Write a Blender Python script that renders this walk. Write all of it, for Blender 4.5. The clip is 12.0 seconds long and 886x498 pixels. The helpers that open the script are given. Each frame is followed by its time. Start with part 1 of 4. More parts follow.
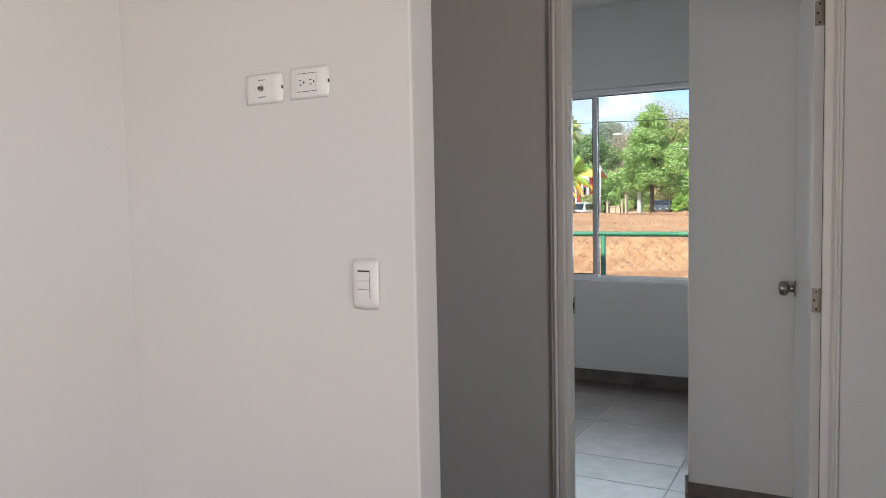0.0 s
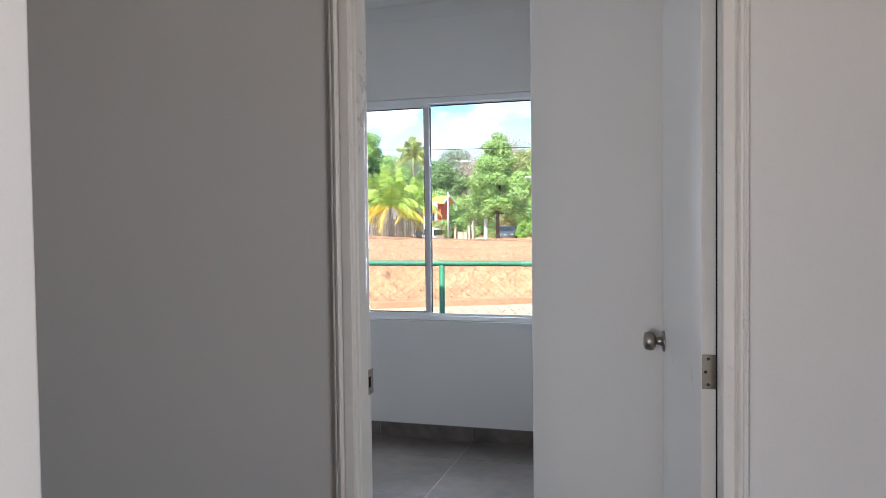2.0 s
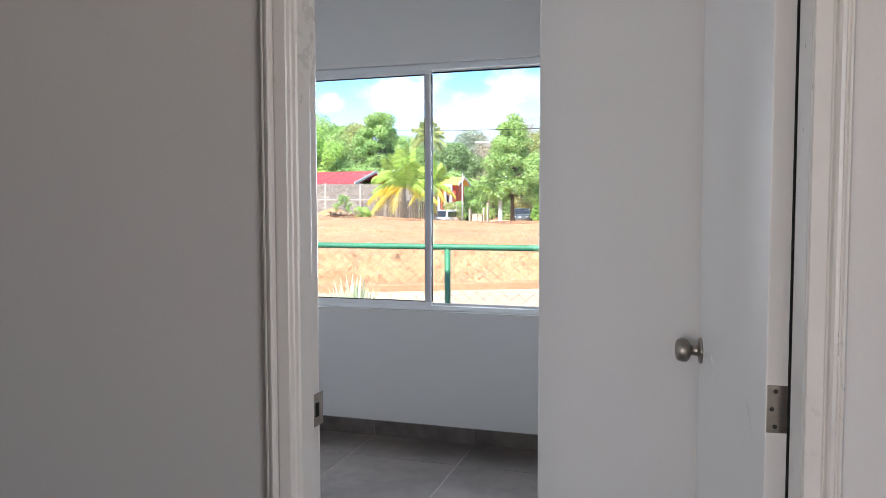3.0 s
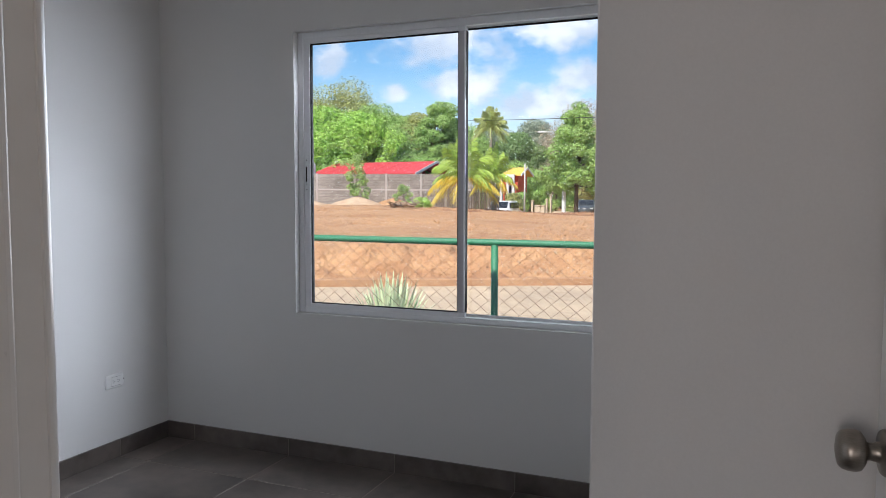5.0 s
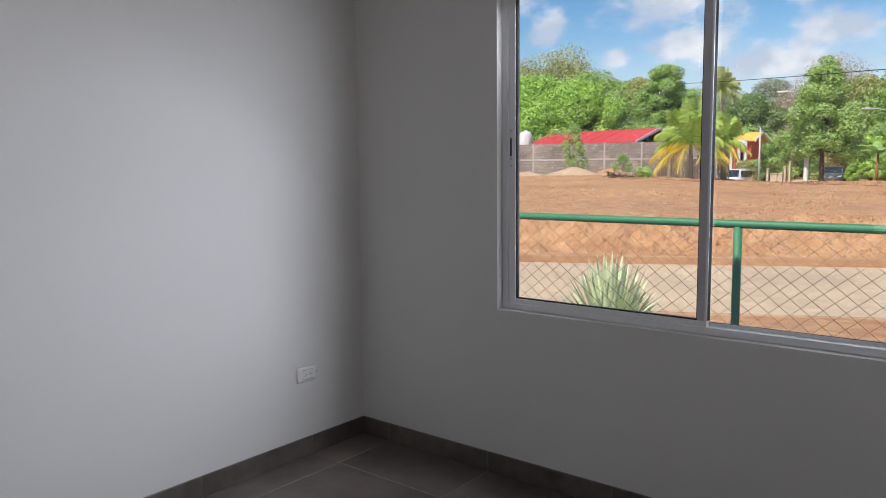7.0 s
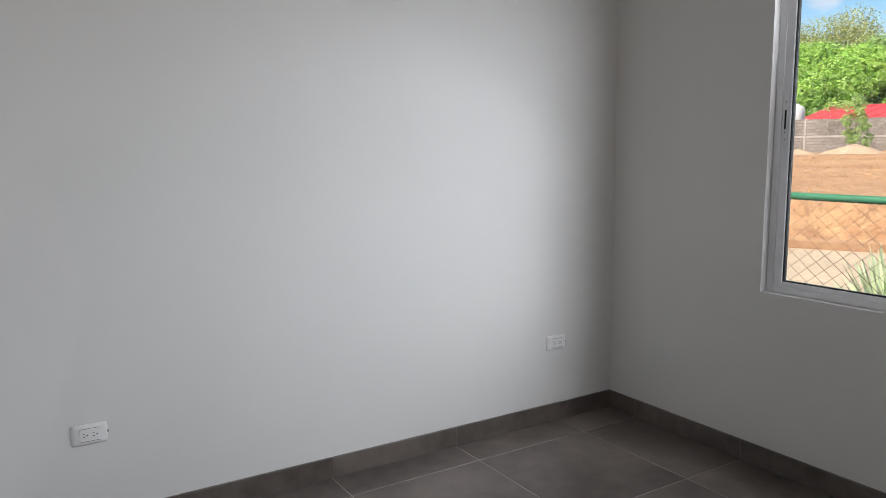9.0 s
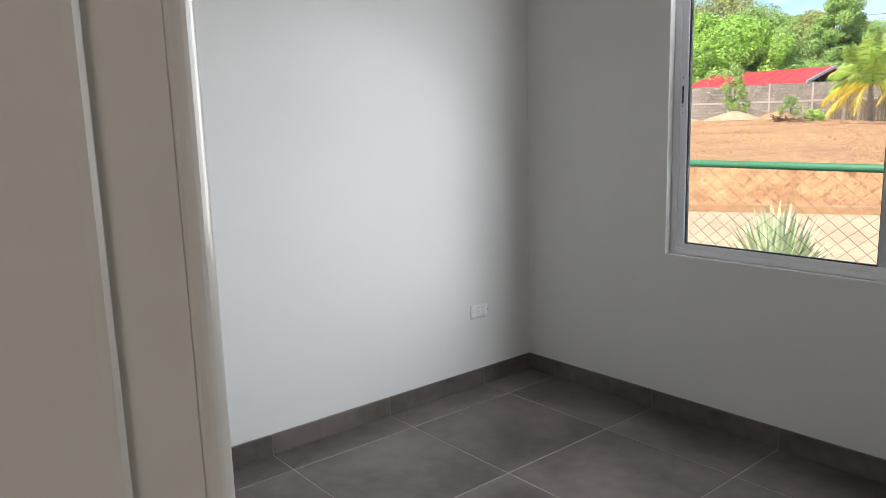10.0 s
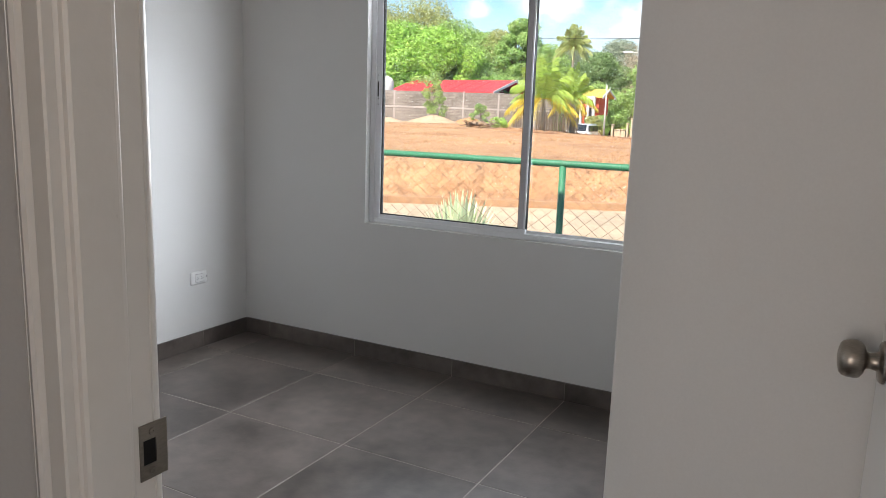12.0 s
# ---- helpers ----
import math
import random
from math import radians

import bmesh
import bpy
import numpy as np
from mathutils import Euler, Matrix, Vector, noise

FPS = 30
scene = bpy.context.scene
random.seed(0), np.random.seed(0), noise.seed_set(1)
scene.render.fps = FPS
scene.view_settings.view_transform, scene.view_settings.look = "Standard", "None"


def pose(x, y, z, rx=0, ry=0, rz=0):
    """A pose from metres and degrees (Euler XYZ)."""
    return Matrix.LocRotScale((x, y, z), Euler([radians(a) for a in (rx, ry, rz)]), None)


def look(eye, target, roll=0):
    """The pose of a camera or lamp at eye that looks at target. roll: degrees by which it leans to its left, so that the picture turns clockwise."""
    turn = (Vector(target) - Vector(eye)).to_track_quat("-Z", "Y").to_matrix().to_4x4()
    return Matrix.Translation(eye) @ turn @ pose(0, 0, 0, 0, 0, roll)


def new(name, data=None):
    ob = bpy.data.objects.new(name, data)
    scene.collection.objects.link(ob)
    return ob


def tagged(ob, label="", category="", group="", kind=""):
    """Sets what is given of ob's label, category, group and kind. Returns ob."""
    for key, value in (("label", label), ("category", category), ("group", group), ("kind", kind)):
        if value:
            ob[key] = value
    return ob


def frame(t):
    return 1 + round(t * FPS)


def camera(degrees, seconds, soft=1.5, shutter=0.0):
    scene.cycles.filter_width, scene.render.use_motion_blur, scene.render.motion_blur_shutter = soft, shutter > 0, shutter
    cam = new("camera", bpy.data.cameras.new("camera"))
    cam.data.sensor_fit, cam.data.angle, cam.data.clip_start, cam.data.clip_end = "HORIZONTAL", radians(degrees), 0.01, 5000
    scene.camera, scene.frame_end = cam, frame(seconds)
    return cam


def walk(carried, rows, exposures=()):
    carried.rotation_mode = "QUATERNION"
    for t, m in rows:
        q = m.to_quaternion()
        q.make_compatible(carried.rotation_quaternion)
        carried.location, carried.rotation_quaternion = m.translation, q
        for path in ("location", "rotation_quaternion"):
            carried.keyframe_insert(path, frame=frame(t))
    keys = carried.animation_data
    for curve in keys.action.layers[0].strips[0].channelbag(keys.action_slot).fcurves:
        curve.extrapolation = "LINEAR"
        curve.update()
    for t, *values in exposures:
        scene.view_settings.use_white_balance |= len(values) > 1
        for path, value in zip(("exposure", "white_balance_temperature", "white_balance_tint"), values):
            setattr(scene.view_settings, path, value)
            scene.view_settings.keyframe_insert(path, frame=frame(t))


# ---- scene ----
cam = camera(61.9, 12.0, soft=0.7)
PATH = [
    (0, (3.25, -5.27, 1.339), (2.317, -3.506, 1.212), -1.1),
    (0.5, (3.222, -5.036, 1.364), (2.393, -3.218, 1.271), -0.1),
    (1, (3.133, -4.812, 1.35), (2.445, -2.935, 1.272), -0.2),
    (1.5, (3.076, -4.618, 1.357), (2.506, -2.702, 1.289), -0.9),
    (2, (3.103, -4.382, 1.336), (2.541, -2.464, 1.271), -0.7),
    (2.5, (3.124, -4.156, 1.347), (2.524, -2.25, 1.258), -0.0),
    (3, (3.05, -3.931, 1.328), (2.45, -2.027, 1.214), -0.1),
    (4.8, (2.958, -3.2, 1.31), (2.245, -1.335, 1.181), 0.3),
    (5, (2.924, -3.129, 1.319), (2.165, -1.284, 1.18), 0.2),
    (5.5, (2.803, -2.985, 1.326), (1.985, -1.166, 1.175), 0.3),
    (6, (2.709, -2.868, 1.333), (1.808, -1.092, 1.157), -0.2),
    (6.5, (2.681, -2.746, 1.335), (1.626, -1.06, 1.131), -0.7),
    (7, (2.645, -2.597, 1.347), (1.392, -1.053, 1.13), -0.6),
    (7.5, (2.623, -2.526, 1.336), (1.185, -1.154, 1.112), -0.0),
    (7.7, (2.647, -2.483, 1.348), (1.116, -1.218, 1.106), -0.2),
    (9.3, (2.679, -2.747, 1.32), (0.999, -1.697, 1.048), -0.4),
    (9.5, (2.685, -2.782, 1.313), (1.048, -1.67, 1.028), -0.6),
    (10, (2.706, -2.829, 1.357), (1.187, -1.574, 1.012), -1.7),
    (10.5, (2.823, -2.91, 1.352), (1.403, -1.55, 0.988), -1.3),
    (11, (2.94, -2.977, 1.328), (1.638, -1.504, 0.96), 0.2),
    (11.5, (3.021, -3.083, 1.328), (1.913, -1.458, 0.963), 2.0),
    (12, (3.024, -3.223, 1.309), (2.101, -1.485, 0.954), 2.0),
]
walk(cam, [(t, look(eye, target, roll)) for t, eye, target, roll in PATH],
     [(0.0, 0.80, 6450, 12), (1.5, 1.14, 6150, 13), (3.0, 1.36, 6250, 15), (5.0, 0.55, 6500, 17), (6.5, 0.36, 6700, 19), (7.5, 0.20, 6950, 19), (9.5, 0.82, 7050, 15), (10.5, 0.88, 7000, 14), (12.0, 0.96, 6900, 15)])

# ---- light ----
world = bpy.data.worlds.new("sky_world")
scene.world = world
world.use_nodes = True
wn, wl = world.node_tree.nodes, world.node_tree.links
wn.clear()
SUN_EL, SUN_FROM = radians(50), radians(188)


def sky_light():
    out = wn.new("ShaderNodeOutputWorld")
    bg = wn.new("ShaderNodeBackground")
    sky = wn.new("ShaderNodeTexSky")
    sky.sky_type = "NISHITA"
    sky.sun_disc = False
    sky.sun_elevation, sky.sun_rotation = SUN_EL, SUN_FROM
    sky.air_density, sky.dust_density, sky.ozone_density = 1.0, 0.2, 1.6
    def calc(op, a, b=None):
        nd = wn.new("ShaderNodeMath")
        nd.operation = op
        for k, v in enumerate((a, b)):
            if v is None:
                continue
            if isinstance(v, (int, float)):
                nd.inputs[k].default_value = v
            else:
                wl.new(v, nd.inputs[k])
        return nd.outputs["Value"]

    # bearing to the left of north and height above the horizon, in degrees
    co, sp, cb = wn.new("ShaderNodeTexCoord"), wn.new("ShaderNodeSeparateXYZ"), wn.new("ShaderNodeCombineXYZ")
    wl.new(co.outputs["Generated"], sp.inputs["Vector"])
    wl.new(calc("MULTIPLY", calc("ARCTAN2", calc("MULTIPLY", sp.outputs["X"], -1.0), sp.outputs["Y"]), 57.296), cb.inputs["X"])
    wl.new(calc("MULTIPLY", calc("ARCSINE", sp.outputs["Z"]), 57.296), cb.inputs["Y"])
    near = None
    for az, el, wide, tall in CLOUDS:
        off, scl, far = wn.new("ShaderNodeVectorMath"), wn.new("ShaderNodeVectorMath"), wn.new("ShaderNodeVectorMath")
        off.operation, scl.operation, far.operation = "SUBTRACT", "MULTIPLY", "LENGTH"
        off.inputs[1].default_value = (az, el, 0)
        scl.inputs[1].default_value = (0.88 / wide, 0.88 / tall, 0)
        wl.new(cb.outputs["Vector"], off.inputs[0])
        wl.new(off.outputs["Vector"], scl.inputs[0])
        wl.new(scl.outputs["Vector"], far.inputs[0])
        near = far.outputs["Value"] if near is None else calc("MINIMUM", near, far.outputs["Value"])
    mp, nz, nb = wn.new("ShaderNodeMapping"), wn.new("ShaderNodeTexNoise"), wn.new("ShaderNodeTexNoise")
    mp.inputs["Scale"].default_value = (0.42, 0.62, 1.0)
    wl.new(cb.outputs["Vector"], mp.inputs["Vector"])
    for nd, scale, detail, rough in ((nz, 1.0, 8, 0.58), (nb, 0.55, 4, 0.5)):
        nd.inputs["Scale"].default_value, nd.inputs["Detail"].default_value, nd.inputs["Roughness"].default_value = scale, detail, rough
        wl.new(mp.outputs["Vector"], nd.inputs["Vector"])
    body = calc("ADD", calc("SUBTRACT", 1.12, near), calc("MULTIPLY", calc("SUBTRACT", nz.outputs["Fac"], 0.5), 2.3))
    rp = wn.new("ShaderNodeMapRange")
    rp.interpolation_type = "SMOOTHSTEP"
    rp.inputs["From Min"].default_value, rp.inputs["From Max"].default_value = -0.08, 0.85
    rp.inputs["To Max"].default_value = 0.9
    wl.new(body, rp.inputs["Value"])
    tone = wn.new("ShaderNodeValToRGB")
    tone.color_ramp.elements[0].position, tone.color_ramp.elements[0].color = 0.40, (4.2, 5.0, 6.2, 1)
    tone.color_ramp.elements[1].position, tone.color_ramp.elements[1].color = 0.60, (6.9, 7.3, 7.8, 1)
    wl.new(nb.outputs["Fac"], tone.inputs["Fac"])
    mx = wn.new("ShaderNodeMix")
    mx.data_type = "RGBA"
    wl.new(tone.outputs["Color"], mx.inputs["B"])
    wl.new(rp.outputs["Result"], mx.inputs["Factor"])
    hs = wn.new("ShaderNodeHueSaturation")
    hs.inputs["Saturation"].default_value = 1.38
    wl.new(sky.outputs["Color"], hs.inputs["Color"])
    # pale haze low over the land
    veil, haze = wn.new("ShaderNodeMapRange"), wn.new("ShaderNodeMix")
    veil.interpolation_type = "SMOOTHSTEP"
    veil.inputs["From Min"].default_value, veil.inputs["From Max"].default_value = 0.0, 0.19
    veil.inputs["To Min"].default_value, veil.inputs["To Max"].default_value = 0.75, 0.0
    haze.data_type = "RGBA"
    haze.inputs["B"].default_value = (5.0, 5.7, 6.6, 1)
    wl.new(sp.outputs["Z"], veil.inputs["Value"])
    wl.new(veil.outputs["Result"], haze.inputs["Factor"])
    wl.new(hs.outputs["Color"], haze.inputs["A"])
    wl.new(haze.outputs["Result"], mx.inputs["A"])
    wl.new(mx.outputs["Result"], bg.inputs["Color"])
    bg.inputs["Strength"].default_value = SKY_STRENGTH
    wl.new(bg.outputs["Background"], out.inputs["Surface"])


SKY_STRENGTH = 0.122
# drifting clouds: bearing, height, half width and half height in degrees
CLOUDS = [(30.9, 10.2, 1.4, 1.4), (22.0, 11.6, 4.2, 1.9), (26.0, 8.0, 1.0, 0.8), (20.2, 8.5, 3.2, 1.7), (13.2, 12.4, 4.2, 1.4), (14.6, 7.0, 5.0, 1.5),
          (11.4, 9.1, 2.7, 1.4), (5.5, 11.0, 2.9, 2.2), (38, 12, 5, 2.2), (-6, 12, 6, 2.6), (20, 22, 14, 4), (-22, 16, 9, 4), (62, 15, 10, 4), (4, 32, 12, 5)]
sky_light()

sun = new("sun", bpy.data.lights.new("sun", "SUN"))
sun.data.energy, sun.data.angle, sun.data.color = 5.0, radians(0.6), (1.0, 0.95, 0.87)
sd = Vector((math.sin(SUN_FROM) * math.cos(SUN_EL), math.cos(SUN_FROM) * math.cos(SUN_EL), math.sin(SUN_EL)))
sun.matrix_world = look(sd * 60, (0, 0, 0))


def opening_light(name, eye, target, w, h, watts, colour, spread=180):
    lamp = new(name, bpy.data.lights.new(name, "AREA"))
    lamp.data.shape, lamp.data.size, lamp.data.size_y = "RECTANGLE", w, h
    lamp.data.energy, lamp.data.color, lamp.data.spread = watts, colour, radians(spread)
    lamp.matrix_world = look(eye, target)
    return lamp


# daylight of the living room's openings, behind the walk
opening_light("front_door_daylight", (1.92, -7.97, 1.15), (1.92, 0, 1.15), 0.84, 2.1, 18.5, (1.0, 0.95, 0.89), 150)
opening_light("side_window_daylight", (5.27, -5.3, 1.45), (0, -5.3, 1.45), 1.7, 1.5, 18.5, (1.0, 0.95, 0.89), 100)
# daylight of the bedroom window, in its opening: the cool sky falls inwards and down, the sunlit earth throws warmer
# light up, and added upright strips, turned to one side, brighten the left wall
for z in (1.02, 1.42, 1.82):
    opening_light("window_daylight", (1.676, 0.185, z + 0.04), (1.676, -0.815, z - 0.30), 1.56, 0.34, 5.8, (0.75, 0.875, 1.0), 140)
for z in (1.18, 1.68):
    opening_light("window_earth_light", (1.676, 0.20, z - 0.04), (1.676, -0.80, z + 0.26), 1.56, 0.42, 1.7, (1.0, 0.88, 0.74), 140)
for x in (1.08, 1.42, 1.76, 2.10):
    opening_light("window_side_light", (x, 0.22, 1.43), (x - 0.80, -0.38, 1.05), 0.30, 1.25, 3.5, (0.77, 0.885, 1.0), 98)


# ---- materials ----
def rgba(c):
    return (c[0], c[1], c[2], 1)


def surf(name, base, rough=0.6, metal=0.0, other=None, fine=60.0, coarse=2.5, mixture=0.5, bump=0.0, bump_scale=None,
         per="", spread=0.12, gloss=None, stretch=(1, 1, 1), coat=0.0):
    """A surface with two scales of variation: base and other mixed by coarse and fine noise, relief, and a shift per piece or island."""
    m = bpy.data.materials.new(name)
    m.use_nodes = True
    n, l = m.node_tree.nodes, m.node_tree.links
    b = n["Principled BSDF"]
    other = other or tuple(c * 0.88 for c in base)
    co = n.new("ShaderNodeTexCoord")
    mp = n.new("ShaderNodeMapping")
    mp.inputs["Scale"].default_value = stretch
    l.new(co.outputs["Object"], mp.inputs["Vector"])
    if per == "object":
        own, far = n.new("ShaderNodeObjectInfo"), n.new("ShaderNodeMath")
        far.operation = "MULTIPLY"
        far.inputs[1].default_value = 37.0
        l.new(own.outputs["Random"], far.inputs[0])
        l.new(far.outputs["Value"], mp.inputs["Location"])
    big, small = n.new("ShaderNodeTexNoise"), n.new("ShaderNodeTexNoise")
    big.inputs["Scale"].default_value, small.inputs["Scale"].default_value = coarse, fine
    big.inputs["Detail"].default_value, small.inputs["Detail"].default_value = 5, 3
    l.new(mp.outputs["Vector"], big.inputs["Vector"])
    l.new(mp.outputs["Vector"], small.inputs["Vector"])
    mean = n.new("ShaderNodeMix")
    mean.inputs["Factor"].default_value = mixture
    l.new(big.outputs["Fac"], mean.inputs["A"])
    l.new(small.outputs["Fac"], mean.inputs["B"])
    rp = n.new("ShaderNodeValToRGB")
    rp.color_ramp.elements[0].position, rp.color_ramp.elements[0].color = 0.36, rgba(other)
    rp.color_ramp.elements[1].position, rp.color_ramp.elements[1].color = 0.64, rgba(base)
    l.new(mean.outputs["Result"], rp.inputs["Fac"])
    colour = rp.outputs["Color"]
    if per:
        src = n.new("ShaderNodeObjectInfo") if per == "object" else n.new("ShaderNodeNewGeometry")
        hv = n.new("ShaderNodeHueSaturation")
        mr = n.new("ShaderNodeMapRange")
        mr.inputs["To Min"].default_value, mr.inputs["To Max"].default_value = 1 - spread, 1 + spread
        l.new(src.outputs["Random" if per == "object" else "Random Per Island"], mr.inputs["Value"])
        l.new(mr.outputs["Result"], hv.inputs["Value"])
        l.new(colour, hv.inputs["Color"])
        colour = hv.outputs["Color"]
    l.new(colour, b.inputs["Base Color"])
    if gloss:
        gr = n.new("ShaderNodeMapRange")
        gr.inputs["To Min"].default_value, gr.inputs["To Max"].default_value = gloss
        l.new(mean.outputs["Result"], gr.inputs["Value"])
        l.new(gr.outputs["Result"], b.inputs["Roughness"])
    else:
        b.inputs["Roughness"].default_value = rough
    b.inputs["Metallic"].default_value = metal
    b.inputs["Coat Weight"].default_value = coat
    if bump:
        bp = n.new("ShaderNodeBump")
        bp.inputs["Strength"].default_value = 1.0
        bp.inputs["Distance"].default_value = bump
        if bump_scale:
            bn = n.new("ShaderNodeTexNoise")
            bn.inputs["Scale"].default_value, bn.inputs["Detail"].default_value = bump_scale, 4
            l.new(mp.outputs["Vector"], bn.inputs["Vector"])
            l.new(bn.outputs["Fac"], bp.inputs["Height"])
        else:
            l.new(mean.outputs["Result"], bp.inputs["Height"])
        l.new(bp.outputs["Normal"], b.inputs["Normal"])
    return m


def block_surf(name, base, other, mortar):
    """Grey concrete blocks, 0.40 by 0.20 m, on walls that stay far off."""
    m = surf(name, base, 0.9, other=other, fine=9, coarse=0.7, bump=0.004)
    n, l = m.node_tree.nodes, m.node_tree.links
    b = n["Principled BSDF"]
    old = b.inputs["Base Color"].links[0].from_socket
    co = n.new("ShaderNodeTexCoord")
    sp, cb = n.new("ShaderNodeSeparateXYZ"), n.new("ShaderNodeCombineXYZ")
    l.new(co.outputs["Object"], sp.inputs["Vector"])
    l.new(sp.outputs["X"], cb.inputs["X"])
    l.new(sp.outputs["Z"], cb.inputs["Y"])
    br = n.new("ShaderNodeTexBrick")
    br.inputs["Scale"].default_value = 1.0
    br.inputs["Brick Width"].default_value, br.inputs["Row Height"].default_value = 0.40, 0.20
    br.inputs["Mortar Size"].default_value = 0.02
    br.inputs["Color1"].default_value, br.inputs["Color2"].default_value = (1, 1, 1, 1), (0.72, 0.72, 0.72, 1)
    br.inputs["Mortar"].default_value = rgba(mortar)
    l.new(cb.outputs["Vector"], br.inputs["Vector"])
    mx = n.new("ShaderNodeMix")
    mx.data_type, mx.blend_type = "RGBA", "MULTIPLY"
    mx.inputs["Factor"].default_value = 1
    l.new(old, mx.inputs["A"])
    l.new(br.outputs["Color"], mx.inputs["B"])
    l.new(mx.outputs["Result"], b.inputs["Base Color"])
    return m


def glass_surf():
    m = bpy.data.materials.new("window_glass")
    m.use_nodes = True
    n, l = m.node_tree.nodes, m.node_tree.links
    n.clear()
    out = n.new("ShaderNodeOutputMaterial")
    tr, gl, mx = n.new("ShaderNodeBsdfTransparent"), n.new("ShaderNodeBsdfGlossy"), n.new("ShaderNodeMixShader")
    fr = n.new("ShaderNodeFresnel")
    fr.inputs["IOR"].default_value = 1.45
    tr.inputs["Color"].default_value = (0.93, 0.95, 0.94, 1)
    gl.inputs["Roughness"].default_value = 0.0
    l.new(fr.outputs["Fac"], mx.inputs["Fac"])
    l.new(tr.outputs["BSDF"], mx.inputs[1])
    l.new(gl.outputs["BSDF"], mx.inputs[2])
    l.new(mx.outputs["Shader"], out.inputs["Surface"])
    return m


WALL = surf("white_wall_paint", (0.60, 0.59, 0.575), 0.62, other=(0.575, 0.565, 0.55), fine=220, coarse=1.3, bump=0.00018, bump_scale=110)
CEIL = surf("ceiling_paint", (0.62, 0.61, 0.59), 0.8, fine=180, coarse=1.0, other=(0.59, 0.58, 0.56), bump=0.0004)
JAMB = surf("gloss_white_trim_paint", (0.66, 0.64, 0.605), 0.28, other=(0.63, 0.61, 0.575), fine=40, coarse=3, bump=0.0005, bump_scale=25, gloss=(0.22, 0.36))
DOORW = surf("satin_white_door_paint", (0.74, 0.73, 0.71), 0.3, other=(0.715, 0.705, 0.69), fine=30, coarse=2, bump=0.0004, bump_scale=35, gloss=(0.24, 0.40))
TILE = surf("dark_porcelain", (0.140, 0.115, 0.101), 0.4, other=(0.054, 0.044, 0.038), fine=14, coarse=2.6, mixture=0.36, bump=0.0003, bump_scale=120, per="object", spread=0.13, gloss=(0.28, 0.46))
GROUT = surf("pale_grout", (0.44, 0.40, 0.36), 0.9, other=(0.30, 0.27, 0.24), fine=90, coarse=4, bump=0.0006)
EDGE = surf("cut_tile_edge", (0.38, 0.335, 0.305), 0.75, other=(0.29, 0.255, 0.23), fine=70, coarse=4, bump=0.0005)
ALU = surf("white_aluminium", (0.71, 0.715, 0.73), 0.52, other=(0.67, 0.675, 0.69), fine=80, coarse=3, bump=0.0002)
# frame aluminium darkened: the meeting stile's shade is put into the colour
SHADEALU = surf("shade_darkened_interlock", (0.46, 0.455, 0.47), 0.5, other=(0.42, 0.415, 0.43), fine=80, coarse=3)
# black of the rubber seals, and of the painted shade in the hinge gap
GASKET_AND_SHADE = surf("black_rubber_and_gap_shade", (0.015, 0.015, 0.015), 0.92, fine=90, coarse=5)
GASKET_AND_SHADE.node_tree.nodes["Principled BSDF"].inputs["Specular IOR Level"].default_value = 0.12
PLASTIC = surf("white_plastic", (0.66, 0.655, 0.64), 0.32, other=(0.64, 0.635, 0.62), fine=120, coarse=8)
SLOT = surf("dark_slot", (0.02, 0.018, 0.016), 0.6, fine=100, coarse=8)
NICKEL = surf("satin_nickel", (0.33, 0.295, 0.26), 0.34, 1.0, other=(0.25, 0.225, 0.195), fine=140, coarse=9, gloss=(0.26, 0.42), stretch=(1, 1, 5))
BRASSY = surf("coax_metal", (0.30, 0.27, 0.22), 0.35, 1.0, fine=100, coarse=9)
GLASS = glass_surf()
GREENP = surf("green_enamel_pipe", (0.030, 0.215, 0.105), 0.5, other=(0.022, 0.17, 0.085), fine=60, coarse=5, bump=0.0006, gloss=(0.45, 0.65))
WEATHER = surf("faded_green_patch", (0.07, 0.27, 0.15), 0.6, fine=50, coarse=9)
WIRE = surf("rusty_wire", (0.27, 0.145, 0.075), 0.8, 0.0, other=(0.17, 0.095, 0.055), fine=60, coarse=6)
EARTH = surf("red_earth", (0.58, 0.335, 0.165), 0.95, other=(0.37, 0.18, 0.085), fine=3.4, coarse=0.3, mixture=0.55, bump=0.16, bump_scale=5.5)
ROADM = surf("dusty_road", (0.64, 0.485, 0.315), 0.92, other=(0.44, 0.335, 0.225), fine=5, coarse=0.55, mixture=0.5, bump=0.02, bump_scale=7)
DARKEARTH = surf("dark_moist_earth", (0.30, 0.145, 0.08), 0.95, other=(0.20, 0.095, 0.05), fine=6, coarse=0.8, bump=0.02)
KERBM = surf("dusty_kerb", (0.50, 0.29, 0.155), 0.92, other=(0.36, 0.19, 0.10), fine=12, coarse=1.1, bump=0.01)
STRAW = surf("dry_grass", (0.78, 0.62, 0.42), 0.9, other=(0.60, 0.40, 0.22), fine=9, coarse=1.5, per="island", spread=0.25)
AGAVE_G = surf("agave_leaf", (0.72, 0.80, 0.52), 0.5, other=(0.56, 0.70, 0.42), fine=30, coarse=6, per="object", spread=0.18)
AGAVE_E = surf("agave_margin", (0.80, 0.80, 0.55), 0.5, fine=30, coarse=6)
BARK = surf("bark", (0.17, 0.125, 0.09), 0.9, other=(0.10, 0.075, 0.055), fine=14, coarse=2, bump=0.02, stretch=(1, 1, 0.3))
PALEBARK = surf("pale_bark", (0.34, 0.29, 0.22), 0.9, other=(0.22, 0.18, 0.13), fine=12, coarse=2, bump=0.015, stretch=(1, 1, 0.3))
